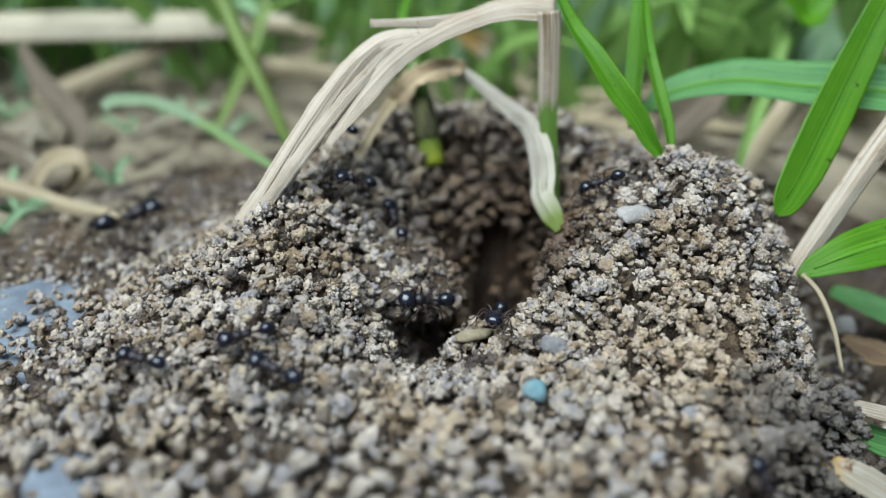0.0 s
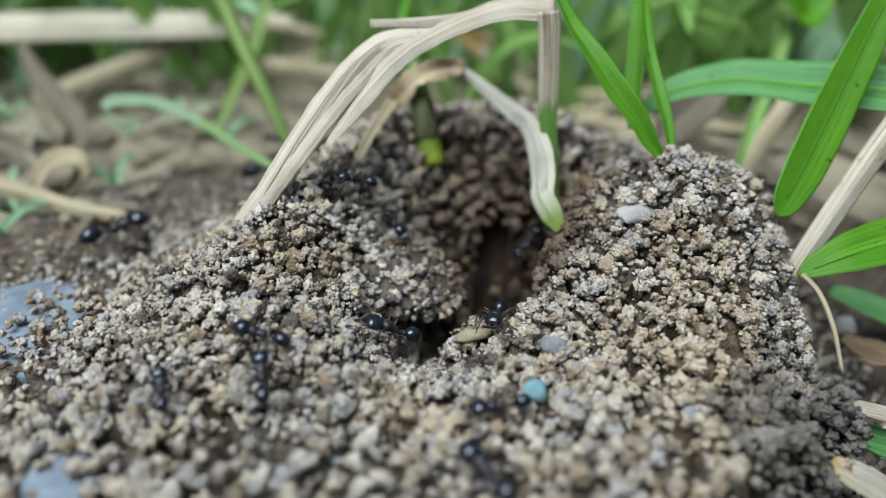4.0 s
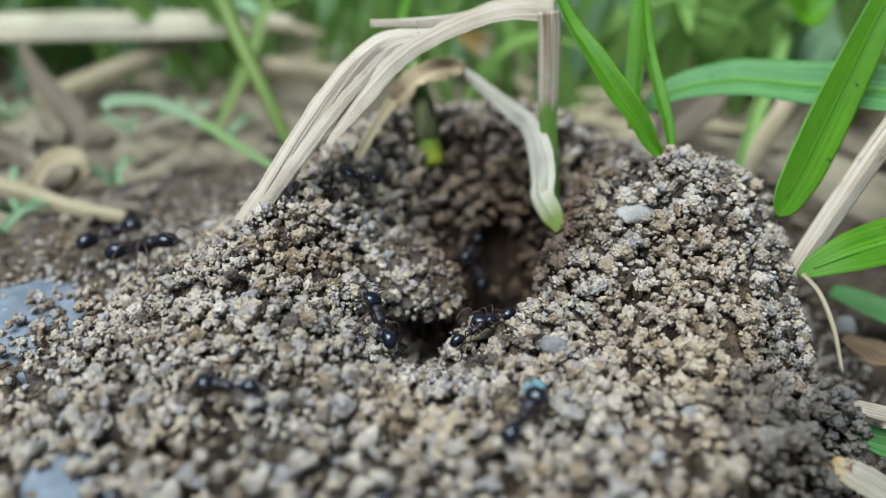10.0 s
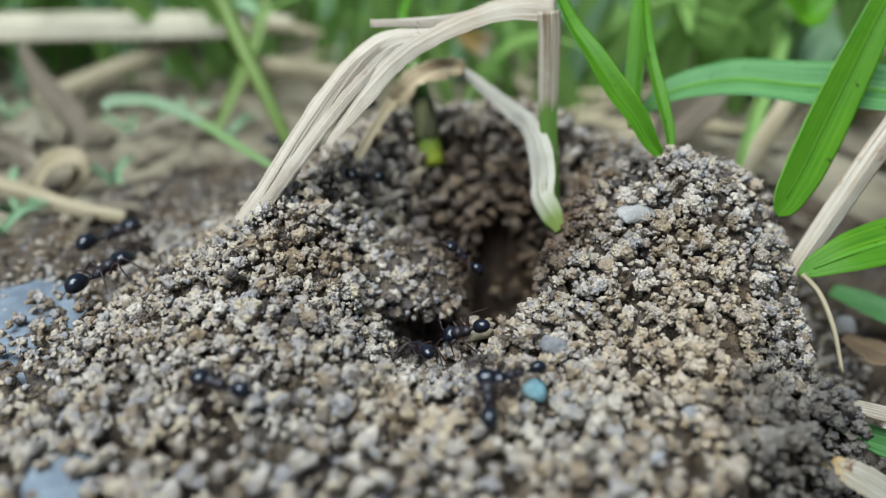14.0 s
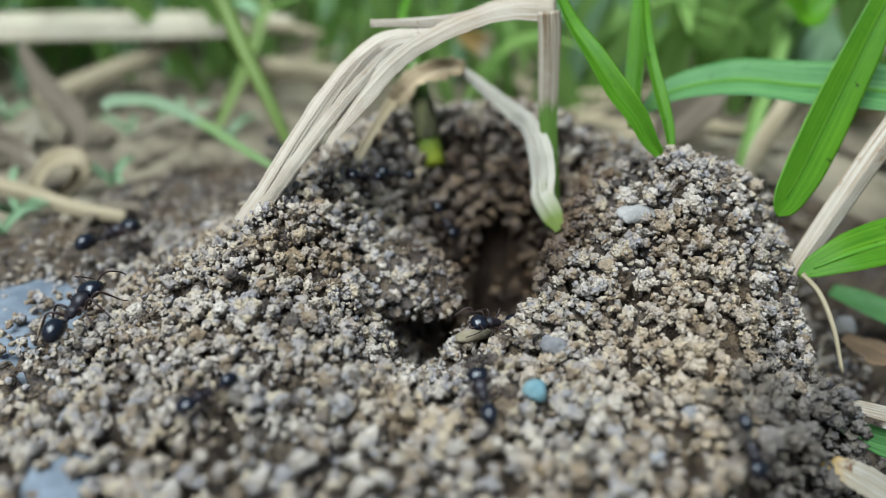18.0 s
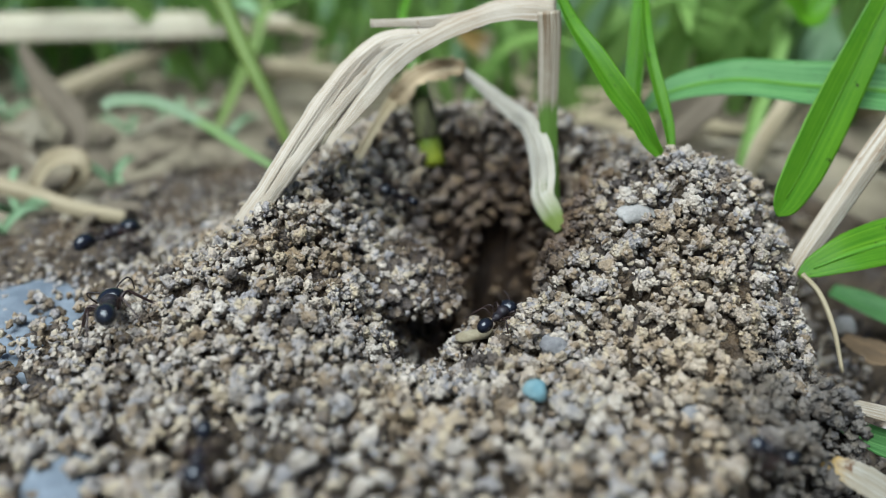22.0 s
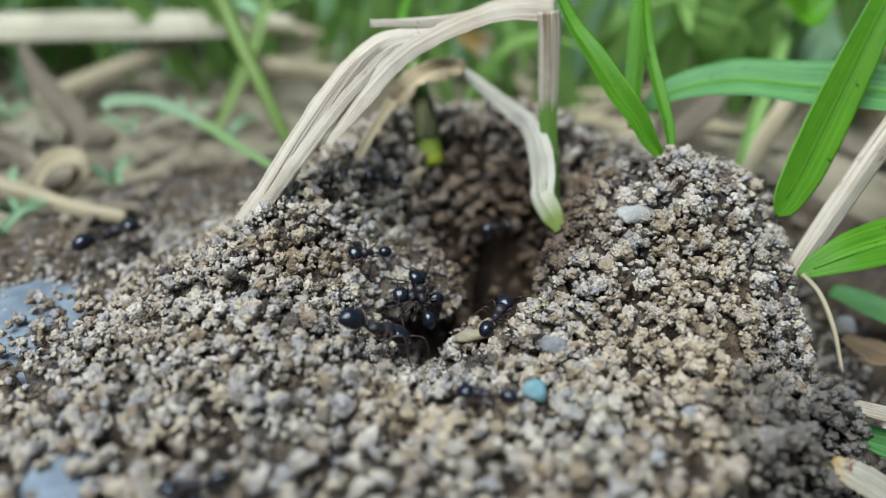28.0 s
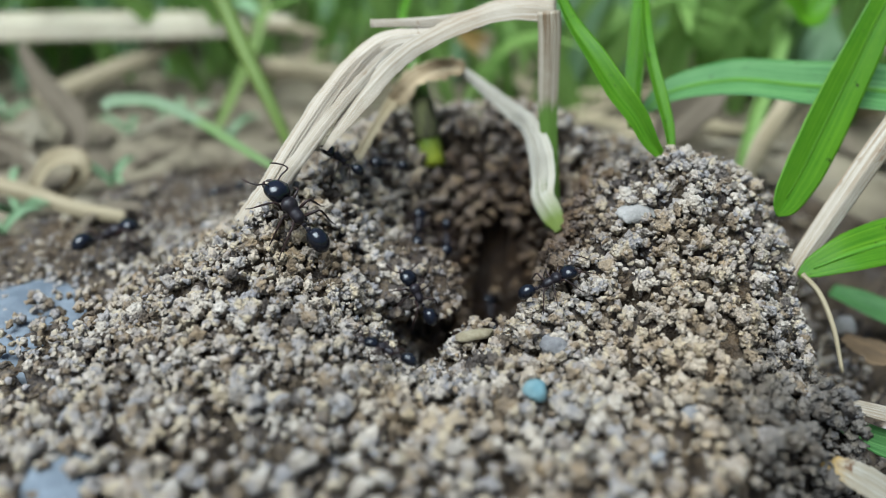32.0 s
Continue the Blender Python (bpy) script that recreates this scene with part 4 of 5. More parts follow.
litter("straw_litter", 36, STRAW_LITTER, "bits of old straw strewn over the earth", 16, 1.6)
litter("leaf_litter", 46, HUSK_OLD, "grey-brown dead leaf bits strewn over the earth", 9, 3.2)
litter("bark_litter", 60, HUSK_OLD, "small grey-brown plant bits strewn over the earth", 6, 2.0)

# blades and straws of the meadow: one mass
rng = np.random.RandomState(11)


def meadow(name, count, mat, tall, wide, y0, y1, lie):
    vs, fs, us, base = [], [], [], 0
    for i in range(count):
        y = y0 + (y1 - y0) * rng.rand() ** 1.2
        x = (rng.rand() - 0.5) * (110 + 1.3 * y)
        # every third one unseen, added round the camera to block low sky light
        if i % 3 == 2:
            far_off, way = 120 + 180 * rng.rand(), radians(150 + 240 * rng.rand())
            x, y = far_off * math.cos(way), 20 + far_off * math.sin(way)
        if within_mound(x, y) < 1.12 or (x < -8 and y < (200 if lie else 158)):
            continue
        h = tall * (0.5 + 0.9 * rng.rand())
        a = rng.rand() * 2 * math.pi
        reach = h * (0.3 + 1.5 * rng.rand()) if not lie else h
        z0 = float(flat_ground(x, y))
        top = h if not lie else 3 + 5 * rng.rand()
        p = spline([(x, y, z0), (x + 0.2 * reach * math.cos(a), y + 0.2 * reach * math.sin(a), z0 + 0.55 * top),
                    (x + 0.55 * reach * math.cos(a), y + 0.55 * reach * math.sin(a), z0 + 0.95 * top),
                    (x + reach * math.cos(a), y + reach * math.sin(a), z0 + (0.85 if not lie else 0.3) * top)], 8)
        w = wide * (0.6 + 0.8 * rng.rand()) * np.array([0.7, 1, 1, 1, 0.95, 0.8, 0.5, 0.1])
        b = rng.rand() * math.pi
        sd = np.array([math.cos(b), math.sin(b), 0.15])
        mid = p + np.array([0, 0, -0.12])
        v = np.stack([p - sd * w[:, None] / 2, mid, p + sd * w[:, None] / 2], 1).reshape(-1, 3)
        k = np.arange(7) * 3
        f = np.concatenate([np.stack([k + j, k + j + 1, k + j + 4, k + j + 3], -1) for j in (0, 1)])
        u = np.stack(np.broadcast_arrays(np.array([0, 0.5, 1.0])[None, :] + i, np.linspace(0, 1, 8)[:, None]), -1).reshape(-1, 2)
        vs.append(v), fs.append(f + base), us.append(u)
        base += len(v)
    ob = new(name, mesh_from(name, np.concatenate(vs) * MM, np.concatenate(fs), mat, True, np.concatenate(us)))
    return ob


tagged(meadow("meadow_grass", 2250, GREEN_FAR, 32, 3.4, 140, 400, 0), "green meadow grass behind the nest, some added unseen round the camera", "grass", kind="stuff")
tagged(meadow("meadow_foliage", 420, GREEN_DULL, 30, 6.0, 150, 330, 0), "pale bluish green meadow leaves behind the nest, some added unseen round the camera", "grass", kind="stuff")
tagged(meadow("meadow_straw", 900, STRAW_FAR, 40, 3.0, 132, 380, 1), "dry straw litter lying in the grass", "straw", kind="stuff")


# ---- stones ----
def stone(name, at, size, mat, label, seed, squash=(1, 1, 0.8), turn=0.3):
    v, f = ball(3)
    rng = np.random.RandomState(seed)
    k = rng.randn(14, 3)
    k /= np.linalg.norm(k, axis=1, keepdims=True)
    cut = 0.72 + 0.2 * rng.rand(14)
    d = v @ k.T
    r = np.min(np.where(d > 0.2, cut / np.maximum(d, 0.2), 9), axis=1)
    v = v * (np.minimum(r, 1.02) + 0.02 * rng.randn(len(v)))[:, None] * np.asarray(squash) * size
    ob = new(name, mesh_from(name, v * MM, f, mat))
    ob.location = Vector(at) * MM
    ob.rotation_euler = (0, 0, turn)
    return tagged(ob, label, "stone")


stone("pebble", (8.1, 59.5, 4.4), 1.2, TEAL, "small pale teal pebble on the soil", 1)
stone("pebble", (10.7, 67.0, 4.0), 1.5, LILAC, "grey-mauve pebble on the rim of the hole", 2)
stone("pebble", (20.2, 80.8, 11.2), 2.1, PALE, "pale flat pebble on top of the mound", 3, (1.15, 0.9, 0.45))
stone("pebble", (22.1, 58.8, 2.0), 1.7, LILAC, "pale bluish pebble on the slope", 4, (0.9, 1.0, 0.6))
stone("pebble", (17.4, 53.5, 2.3), 0.9, LILAC, "small grey pebble on the slope", 5)
stone("pebble", (0.5, 56.6, 3.0), 1.3, LILAC, "pale pebble on the slope", 6, (1.2, 0.8, 0.35))
stone("pebble", (49.0, 87.4, -7.1), 1.6, PALE, "whitish pebble on the earth beside the mound", 12)
stone("slate_stone", (-46.2, 76.7, -1.9), 9.0, SLATE, "flat blue-grey stone half buried in soil", 7, (1.1, 1.3, 0.35))
stone("slate_stone", (-30.3, 50.8, 1.4), 4.2, SLATE, "flat blue-grey stone half buried in soil", 8, (0.9, 1.0, 0.35))
seed = stone("seed_husk", (3.4, 73.6, 0.8), 1.15, SEED, "cream seed lying in the hole", 9, (2.1, 0.75, 0.6))
tagged(seed, category="seed")


# ---- ants ----
def lathe(name, rings, mat, sides=16, level=0.0, rel=(0, 0, 0), notch=0.0):
    """A body part along x: rings of (x, half width, half height, z)."""
    r = spline(rings, 4 * len(rings))
    a = np.arange(sides) / sides * 2 * math.pi
    w, h = np.maximum(r[:, 1], 0.012), np.maximum(r[:, 2], 0.012)
    x = r[:, 0][:, None] + notch * np.abs(np.sin(a))[None, :] ** 2 * (np.arange(len(r)) < 6)[:, None] * -1
    v = np.stack([x + 0 * a, w[:, None] * np.sin(a), r[:, 3][:, None] + h[:, None] * np.cos(a)], -1)
    n = len(r)
    v = np.concatenate([v.reshape(-1, 3), [[r[0, 0], 0, r[0, 3]], [r[-1, 0], 0, r[-1, 3]]]])
    f = []
    for i in range(n - 1):
        for j in range(sides):
            k, l = i * sides + j, i * sides + (j + 1) % sides
            f.append((k, k + sides, l + sides, l))
    for j in range(0, sides, 2):
        f.append((n * sides, j, (j + 1) % sides, (j + 2) % sides))
        e = (n - 1) * sides
        f.append((n * sides + 1, e + (j + 2) % sides, e + (j + 1) % sides, e + j))
    return mesh_from(name, (v - np.asarray(rel)) * MM, f, mat)


HIPS = ((1.15, 0.42, 1.25), (0.45, 0.45, 1.2), (-0.35, 0.45, 1.25))
LEGS = (((1.8, 1.55, 2.0), (2.6, 2.3, 0.7), (3.1, 2.8, 0.05)),
        ((0.5, 1.75, 2.1), (0.2, 2.8, 0.75), (0.0, 3.5, 0.05)),
        ((-1.3, 1.6, 2.15), (-2.4, 2.4, 0.75), (-3.1, 2.9, 0.05)))


def leg_mesh(i, side):
    hip = np.array(HIPS[i])
    knee, ankle, toe = (np.array(p) for p in LEGS[i])
    pts = [hip, hip + (knee - hip) * 0.12 + (0, 0.1, -0.12), hip + (knee - hip) * 0.55 + (0, 0, 0.12), knee, knee + (ankle - knee) * 0.5 + (0, 0, 0.08), ankle,
           ankle + (toe - ankle) * 0.5 - (0, 0, 0.1), toe]
    flip = np.array([1, side, 1])
    return tube_mesh("leg", [p * flip for p in pts], (0.16, 0.11, 0.15, 0.10, 0.11, 0.07, 0.05, 0.04), CHITIN_LEG, 8, 30, rel=hip * flip)


def build_ant():
    """A harvester worker 8.5 mm long that looks along x, its feet at z = 0."""
    ant = tagged(new("ant"), "glossy black harvester ant walking on the soil", "ant", "ants at the nest")
    ant.empty_display_size = 0.002
    neck = (1.85, 0, 1.75)
    head = part("head", lathe("head", [(1.75, 0.34, 0.26, 1.75), (1.92, 0.84, 0.54, 1.80), (2.40, 1.10, 0.76, 1.84), (2.95, 1.12, 0.76, 1.80), (3.42, 0.98, 0.62, 1.70),
                                       (3.72, 0.70, 0.42, 1.60), (3.84, 0.34, 0.16, 1.54)], CHITIN, 20, rel=neck, notch=0.12), ant)
    head.location = Vector(neck) * MM
    thorax = part("thorax", lathe("thorax", [(1.95, 0.20, 0.20, 1.72), (1.75, 0.38, 0.36, 1.72), (1.30, 0.78, 0.64, 1.80), (0.80, 0.74, 0.60, 1.80), (0.40, 0.60, 0.48, 1.68),
                                             (-0.10, 0.60, 0.50, 1.62), (-0.55, 0.54, 0.46, 1.56), (-0.85, 0.24, 0.24, 1.40), (-0.95, 0.12, 0.12, 1.34)], CHITIN_DULL), ant)
    part("petiole", lathe("petiole", [(-0.85, 0.11, 0.11, 1.36), (-1.05, 0.14, 0.14, 1.42), (-1.22, 0.20, 0.30, 1.56), (-1.38, 0.15, 0.15, 1.44), (-1.50, 0.14, 0.14, 1.42),
                                      (-1.66, 0.26, 0.30, 1.52), (-1.82, 0.22, 0.20, 1.50), (-1.92, 0.14, 0.14, 1.50)], CHITIN_DULL, 12), ant)
    part("gaster", lathe("gaster", [(-1.82, 0.14, 0.14, 1.52), (-1.98, 0.52, 0.46, 1.58), (-2.45, 0.82, 0.78, 1.66), (-3.05, 0.90, 0.86, 1.66), (-3.60, 0.80, 0.78, 1.58),
                                    (-4.02, 0.52, 0.50, 1.48), (-4.25, 0.10, 0.10, 1.36)], CHITIN, 20), ant, "shiny black gaster")
    rel = np.array(neck)
    for side in (1, -1):
        f = np.array([1, side, 1])
        part("antenna", tube_mesh("antenna", [p * f for p in np.array([(3.35, 0.42, 2.05), (3.6, 1.0, 2.5), (3.75, 1.75, 2.75), (4.35, 1.95, 2.35), (5.1, 1.85, 1.75), (5.6, 1.7, 1.25)])],
                                  (0.075, 0.07, 0.085, 0.07, 0.075, 0.06), CHITIN_LEG, 8, 26, rel=rel), head)
        part("mandible", tube_mesh("mandible", [p * f for p in np.array([(3.55, 0.46, 1.50), (3.9, 0.46, 1.42), (4.15, 0.25, 1.36), (4.22, 0.03, 1.34)])],
                                   (0.20, 0.19, 0.13, 0.04), CHITIN_LEG, 8, 12, rel=rel), head)
        v, fc = ball(2)
        part("eye", mesh_from("eye", (v * (0.15, 0.08, 0.14) + np.array((2.75, 1.10, 1.98)) * f - rel) * MM, fc, CHITIN), head)
    for i in range(3):
        for side in (1, -1):
            leg = part("leg", leg_mesh(i, side), ant)
            leg.location = Vector((HIPS[i][0], HIPS[i][1] * side, HIPS[i][2])) * MM
    return ant


def stand(x, y, heading, lift, rear=0.0):
    """The pose of an ant on the soil at x, y (mm) that faces heading (degrees from +x), its feet lift mm over it on the crumbs, reared up by rear degrees."""
    e = 2.2
    n = Vector((float(surface(x - e, y) - surface(x + e, y)), float(surface(x, y - e) - surface(x, y + e)), 2 * e))
    n = Vector((max(min(n.x, 3.0), -3.0), max(min(n.y, 3.0), -3.0), n.z)).normalized()
    z = float(surface(x, y))
    d = Vector((math.cos(radians(heading)), math.sin(radians(heading)), 0))
    side = n.cross(d).normalized()
    fore = side.cross(n).normalized()
    fore, up = fore * math.cos(radians(rear)) + n * math.sin(radians(rear)), n * math.cos(radians(rear)) - fore * math.sin(radians(rear))
    m = Matrix((fore, side, up)).transposed().to_4x4()
    return Matrix.Translation(Vector((x, y, z)) * MM + n * lift * MM) @ m


ants = [build_ant()]
ants += [copy_thing(ants[0], pose(0.0, 0.070, 0.0)) for _ in range(17 - 1)]
waiting = list(ants)


def travel(size, rows, lift=1.4):
    """An ant of that size that walks through rows of (seconds, x, y, heading, rearing up) over the soil, its legs in step with the way it goes."""
    ant = waiting.pop(0)
    ant.scale = (size, size, size)
    t, x, y, a, rear = np.array([(*row, 0.0)[:5] for row in rows]).T
    ts = np.arange(0, 32.01, 0.25)
    ts = np.unique(np.concatenate([ts, np.round(t * FPS) / FPS]))
    xs, ys, hs, rs = (np.interp(ts, t, v) for v in (x, y, a, rear))
    walk(ant, [(s, stand(px, py, h, lift, r)) for s, px, py, h, r in zip(ts, xs, ys, hs, rs)])
    fine = np.arange(0, 32.01, 0.1)
    fx, fy, fh = (np.interp(fine, t, v) for v in (x, y, a))
    way = np.concatenate([[0], np.cumsum(np.hypot(np.diff(fx), np.diff(fy)) + 0.03 * np.abs(np.diff(fh)))])
    legs = [o for o in ant.children if o.name.startswith("leg")]
    for k, leg in enumerate(legs):
        step = way / (4.2 * size) * 2 * math.pi + (math.pi if k in (0, 3, 4) else 0.0)
        turn = 19 * np.sin(step) + 9 * math.sin(k * 2.3 + len(waiting))
        lift = 11 * np.maximum(np.cos(step), 0) * np.gradient(way).clip(0, 0.3) / 0.3
        at = leg.location.copy()
        side = 1 if at.y > 0 else -1
        keys, last = [], None
        for i, s in enumerate(fine):
            now = (round(turn[i], 1), round(lift[i], 1))
            if last is None or now != last or i == len(fine) - 1 or (i + 1 < len(fine) and (round(turn[i + 1], 1), round(lift[i + 1], 1)) != now):
                keys.append((float(s), Matrix.Translation(at) @ pose(0, 0, 0, side * lift[i], 0, turn[i])))
            last = now
        walk(leg, keys)


def motions():
    travel(1.12, [(0, -39.6, 96.9, 45), (1, -39.7, 96.2, 42), (2, -40.2, 95.3, 48), (3, -40.4, 94.7, 45), (6, -40.6, 92.6, 54),
              (8, -39.9, 91.2, 60), (14, -39.7, 90.4, 60), (24, -39.9, 90.3, 57), (32, -40.1, 90.5, 57)])
    travel(1.12, [(0, -19.3, 116.1, 69), (4.6, -23, 107.3, -18), (5.5, -26.4, 106.7, 27), (6, -27.1, 105.7, 39), (7, -26.8, 98.9, 66),
              (8, -28, 87.7, -9), (9, -31, 85.7, -3), (10, -33.1, 83.6, -9), (11, -32.6, 82.7, -12), (12, -32.8, 81.2, -12),
              (13, -34.6, 81.4, -6), (14, -36, 78.8, 66), (15.3, -34.9, 73.6, 78), (16.5, -33.7, 68.7, 81), (17, -34.2, 69.1, 78),
              (18, -34.3, 69, 78), (19, -34.8, 69, 81), (20, -34.7, 72.5, 96, -8), (21, -33.4, 70.8, 105, -12), (22, -30.7, 68.4, 112, -24),
              (23, -28.9, 65.7, 129, -16), (24, -25, 59, 126, -16), (25, -22.7, 57.5, 140, -10), (25.5, -23.3, 61.2, 75), (26.5, -18.7, 63.5, 27),
              (27.5, -9.7, 63.8, 48), (28, -7.9, 65.6, 36), (29, -7.6, 66.5, 48), (30, -9, 65.7, 78), (31, -11.9, 74.4, 102),
              (32, -15.9, 77.7, 141)])
    travel(0.80, [(0, 5.4, 74, 255, 30), (1, 5.2, 74.1, 255, 25), (2, 5.3, 73.9, 255, 30), (3, 5.7, 74, 258, 25), (6, 5.5, 73.9, 261, 30),
              (8, 5.6, 74, 261, 30), (9, 5.8, 73.9, 240, 40), (10, 4.9, 73.8, 222, 35), (11, 4, 73.5, 198, -20), (12, 3.8, 73.5, 174, -20),
              (13, 3.3, 73.6, 171, -10), (14, 3.4, 73.6, 171, -20), (17, 4.6, 73.6, 162, -20), (18, 4.9, 73.6, 207, 35), (19, 5.4, 73.5, 207, 35),
              (20, 5.6, 73.7, 213, 30), (21, 5.6, 73.9, 228, 20), (22, 5.4, 74, 54, -15), (25, 5.5, 74, 48, 0), (28, 5.4, 74.1, 63, -5),
              (29, 6.7, 75.3, -75, 40), (30, 10.4, 71.1, 12, -20), (31, 10.6, 71.2, 12, -15), (32, 11.3, 73.5, 9, -5)], 0.60)
    travel(0.85, [(0, -3.1, 77.9, 195), (1, -3.3, 77.9, 198), (2, -4.1, 70.5, 213), (3, -5.2, 70.7, 210), (3.5, -5.8, 70.4, 219),
              (5.5, -8.6, 69.6, 138), (6, -8.5, 70, 144), (7, -8.4, 70.3, 141), (8, -8.3, 70.5, 141), (9, -8.1, 69.9, 123),
              (10, -7.7, 70.2, 126), (11, -6.5, 70, 111), (12, -4.9, 69.7, 108), (13, -3.6, 70.2, 123), (14, -2.5, 68.1, 96),
              (15, 4, 82, -60), (32, 4, 82, -40)])
    travel(0.75, [(0, -7, 89.1, 126), (1, -7.4, 89.1, 135), (2, -7.4, 89.2, 132), (3, -6.9, 89, 111), (6, -7.1, 82.2, 99),
              (7, -7.2, 81.9, 129), (8, -6, 78.7, 3), (9, -4.5, 77.9, -3), (10, 4, 82, -40), (27, 4, 82, 120),
              (28, -3.9, 77.9, 189), (29, -6.6, 78.3, 126), (30, -7, 78.9, 144), (31, -5.7, 82.8, 72), (32, -4.3, 92, 102)])
    travel(0.66, [(0, -10.9, 86.4, 201), (6, -10.8, 86.5, 204), (9, -10.7, 87.8, 210), (12, -10.2, 89.8, 207), (20, -10.1, 90.1, 210),
              (21, -7.7, 92.8, 186), (22, -6.5, 93.5, 174), (24, -6.6, 93.6, 174), (25, -8.2, 91.6, 189), (28, -8.3, 93.2, 198),
              (30, -8, 94.1, 198), (32, -7.7, 96, 198)])
    travel(0.66, [(0, -12, 94.5, 135), (1, -12, 94.5, 243), (3, -18, 124.5, 225), (26.5, -0.6, 79.4, 180), (28, -9, 80.1, 204),
              (29, -10, 83, 138), (30, -10.6, 85.9, 126), (31, -12, 87.3, 195), (32, -12.3, 87.5, 168)])
    travel(0.66, [(0, 18.2, 84.2, 171), (1, 17, 82.6, 222), (2, 13.8, 82, 168), (3, 13.5, 97, 201), (5, 10.5, 98.7, 234),
              (6, 6.9, 99.5, 249), (7, 4.1, 98.4, 288), (10, 2.5, 97.2, 258), (12, 1, 94.7, 333), (14, 0.9, 82.7, 162),
              (17, -3.4, 95.8, 297), (18.5, 0.4, 95.1, 324), (21, 4, 82, 330), (27.6, 6.9, 99.7, 258), (29, 3.8, 99.6, 96),
              (30, 2.2, 97.9, 264), (31, -0.3, 96.2, 213), (32, -0.8, 93.8, 288)])
    travel(0.72, [(0, 4, 82, 60), (5, 4, 82, 90), (6, 2.6, 96.8, -45), (8, 3.3, 97.7, -132), (9, 2.7, 96.9, -219),
              (10, 3.2, 97.2, -54), (12, 4, 82, 40), (28.5, 4, 82, 60), (29.5, 6.8, 94.9, 90), (30, 5.7, 98, 105),
              (31, 5.7, 95.1, 105), (32, 5.1, 97.6, 114)], 1.50)
    travel(0.66, [(0, 4, 82, 10), (24, 4, 82, 80), (28, 6.3, 95.1, 96), (30, 12.5, 97, 36), (31, 11.7, 97, 42),
              (32, 8.1, 94.9, 75)], 1.60)
    travel(0.66, [(0, -26.2, 61.6, 156), (1, -24.4, 60, 105), (2, -24, 60.8, 189), (3, -23.7, 60.4, 123), (3.5, -23.7, 58.8, 105),
              (5.5, -24.4, 55, 117), (6, -23.6, 53.1, 111), (7, -24.6, 51.9, 105), (8, -24.8, 48.8, 99), (9, -24.7, 48, 96),
              (10, -24, 45.1, 99), (12, -24.4, 42.4, 120), (24, -21.8, 43.3, 165), (27.5, -18.1, 47.9, 189), (28, -18.3, 47.7, 192),
              (29, -19.3, 45.7, 177), (30, -20.1, 43.8, 174), (32, -20.8, 42.6, 171)])
    travel(0.66, [(0, -17.8, 64.2, 204), (1, -15.4, 66.5, 138), (2, -16.5, 64.6, 162), (3, -17.2, 64.1, 174), (5.5, -15.5, 64.8, 147),
              (6, -12.6, 64.6, 117), (7, -9.9, 64.4, 42), (8, -4.7, 69.5, -24), (9, 4, 82, -20), (32, 4, 82, -60)])
    travel(0.73, [(0, -14.1, 59.6, 147), (1, -14.3, 59.5, 135), (2, -14.2, 59.6, 153), (3, -14, 59.5, 207), (3.5, -14.7, 59.3, 93),
              (5.5, -15.9, 57.7, 123), (6, -15.6, 56.9, 126), (7, -16.9, 57.6, 150), (8, -17.2, 58, 150), (9, -17.6, 59, 144),
              (10, -18, 58.2, 168), (11, -18.3, 57.3, 177), (12, -18.4, 57.5, 174), (13, -18.4, 58, 156), (14, -18.7, 58.5, 156),
              (17, -19.7, 58.3, 186), (18, -19.6, 57.1, 228), (19, -19.2, 54.8, 249), (20, -19.4, 54.1, 261), (21, -18.7, 52.9, 267),
              (22, -18.5, 51.2, 270), (23, -17.6, 48.9, 285), (24, -17.4, 46.3, 291), (25, -17.4, 44.3, 285), (32, -17.1, 42.9, 288)])
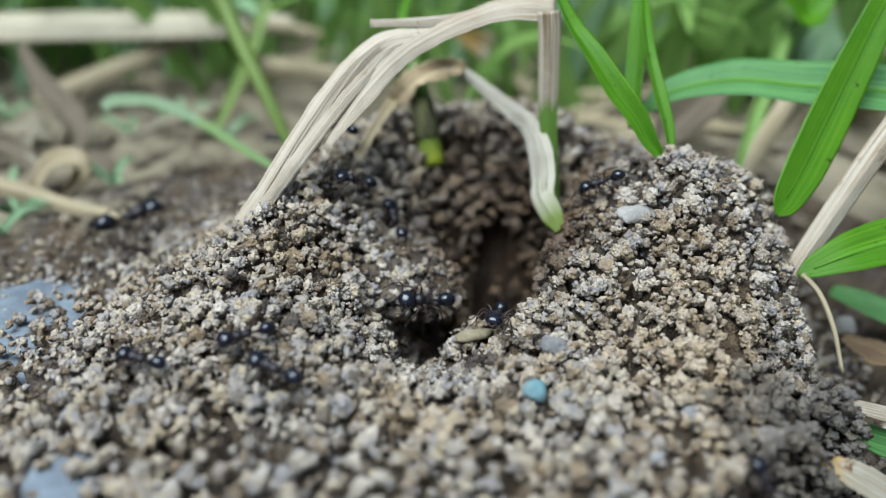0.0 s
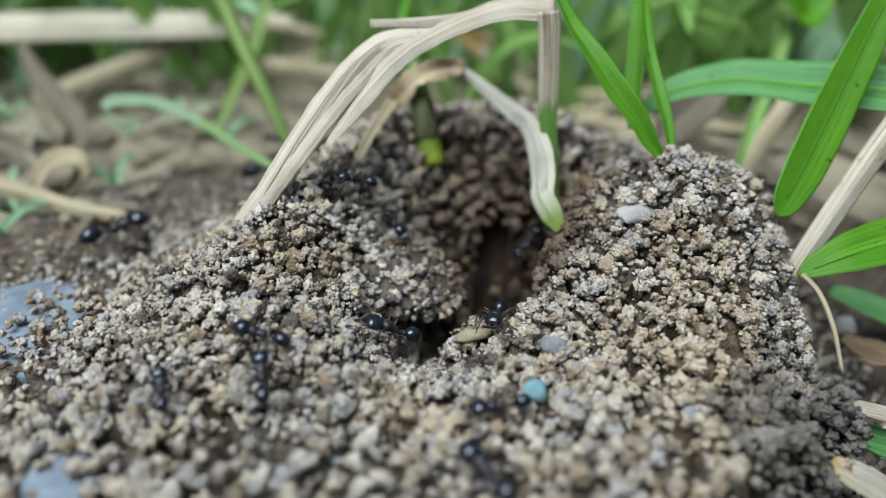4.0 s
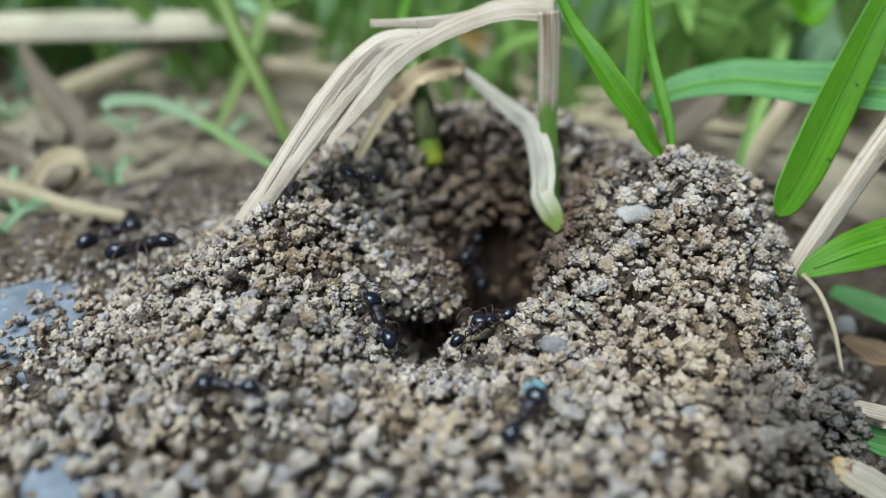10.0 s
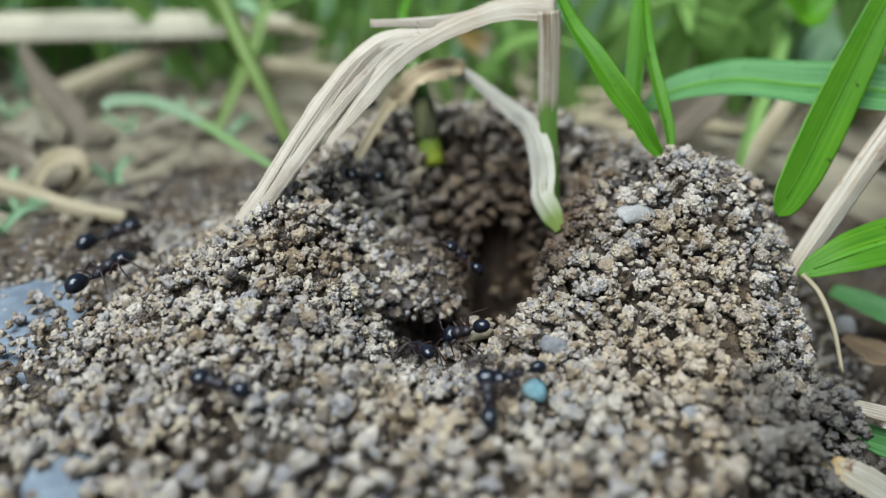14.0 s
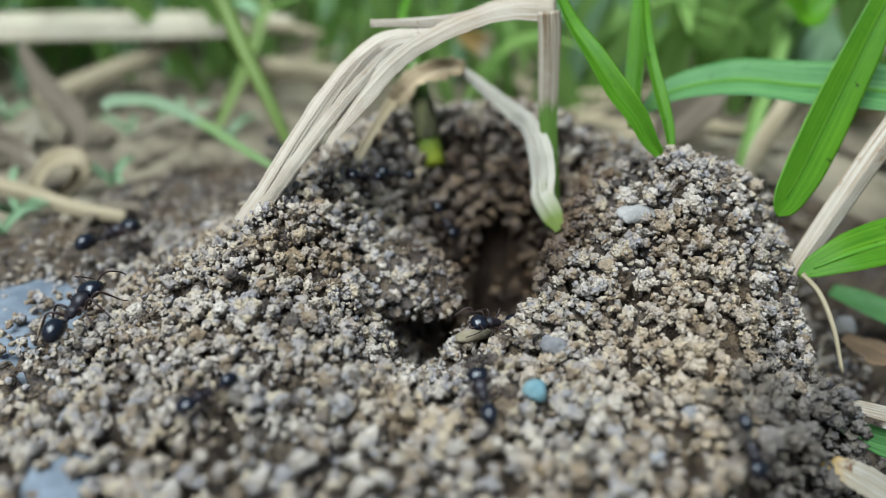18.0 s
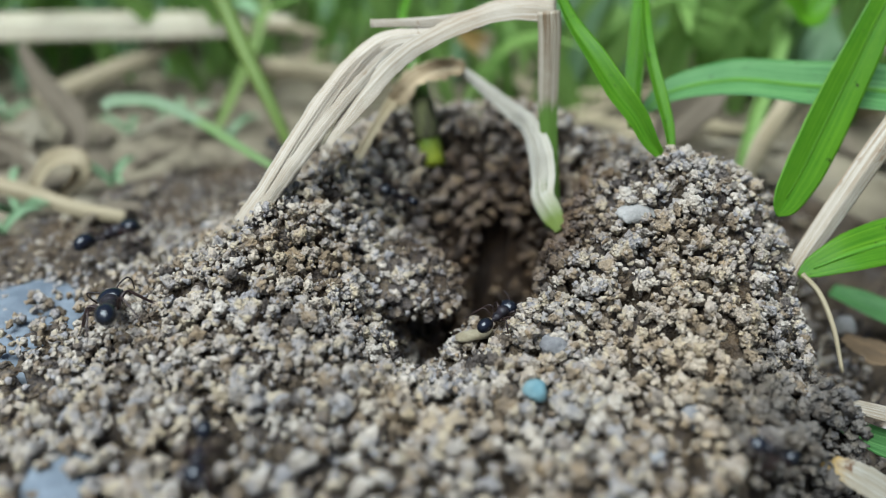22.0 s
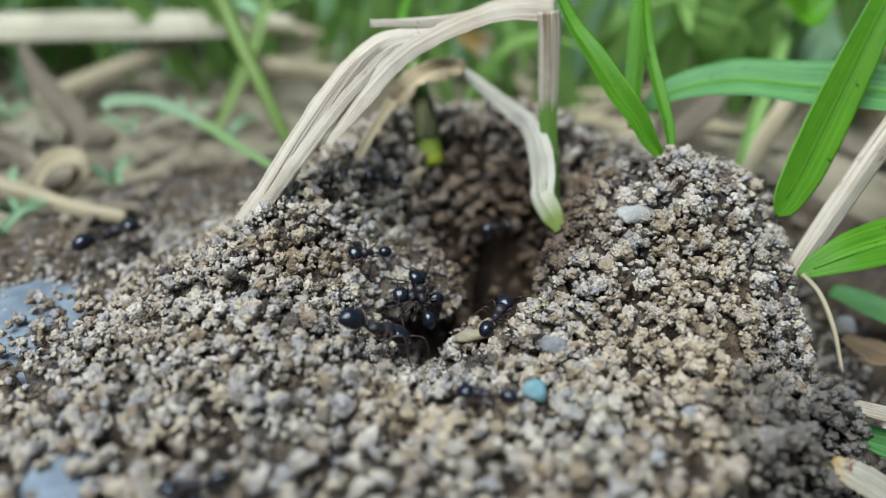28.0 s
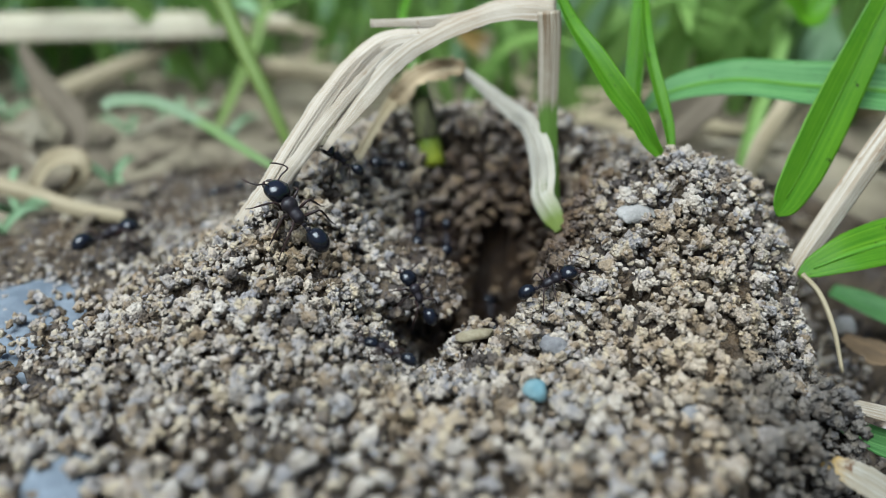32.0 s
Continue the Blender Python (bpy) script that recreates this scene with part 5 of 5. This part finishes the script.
    travel(0.82, [(0, 3.9, 43, 117), (1, 4.1, 43.9, 96), (2, 4.6, 45.8, 99), (3, 3.9, 48.7, 117), (5.5, 3.1, 50.5, 129),
              (6, 3.3, 50.5, 138), (7, 3.8, 50.6, 138), (8, 7.2, 54.2, 39), (9, 6.3, 53.3, 57), (10, 6.8, 55.5, 60),
              (11, 6, 58.1, 81), (12, 4.6, 57.5, 93), (13, 3, 55, 87), (14, 4, 57.7, 90), (17, 3.3, 56, 90),
              (18, 3.6, 58, 99), (19, 3.1, 62.4, 114), (20, 1.5, 66, 132), (21, -1.7, 78.2, 186), (22, -2.9, 77.9, 129),
              (23, -2.5, 78, 126), (25, -2.4, 78, 117), (28, -3.5, 77.9, 123), (32, -3.9, 77.9, 135)])
    travel(0.66, [(0, 4, 82, 30), (8, 4, 82, -70), (9, 2.6, 72.9, 9), (10, 4.3, 68.1, 9), (11, 4.2, 63.2, -42),
              (12, 5, 61.5, -51), (13, 3.7, 63.6, -147), (14, 6.6, 60.2, -159), (15, 9.7, 58.1, -51), (16, 15.2, 56.5, 6),
              (17, 21.1, 56.9, -3), (18, 23.8, 53.2, -78), (19, 24.3, 52.6, -231), (20, 24.3, 52.5, -225), (21, 24.5, 52.8, -219),
              (22, 25.1, 53.3, -189), (23, 23.4, 52.1, -258), (24, 24, 52.6, -261), (24.5, 20.4, 51.8, -315), (25, 18.1, 50.9, -315),
              (25.5, 17, 54.5, -159), (26.5, 11.4, 55.4, -195), (28, 3.9, 58.2, -195), (29, 1.7, 59.9, -240), (30, -1.1, 62.7, -225),
              (31, -1.5, 62.9, -198), (32, -5.7, 62.6, -192)])
    travel(0.66, [(0, 24.4, 51.6, 126), (1, 23.4, 52.1, 96), (2, 21, 62.7, 105), (3, 13.2, 58.3, 183), (3.5, 7.9, 58.3, 171),
              (4.6, 1.3, 55, 213), (5.5, -3.5, 50.8, 231), (6, -4.2, 47.7, 246), (7, -4.4, 44.5, 258), (32, -5, 42.4, 258)])
    travel(0.66, [(0, -26.5, 125.8, 126), (27, -24.9, 120.8, 129), (29.5, -27.8, 108.6, 162), (31, -32.1, 106, 225), (32, -29.3, 105.8, 219)])


motions()
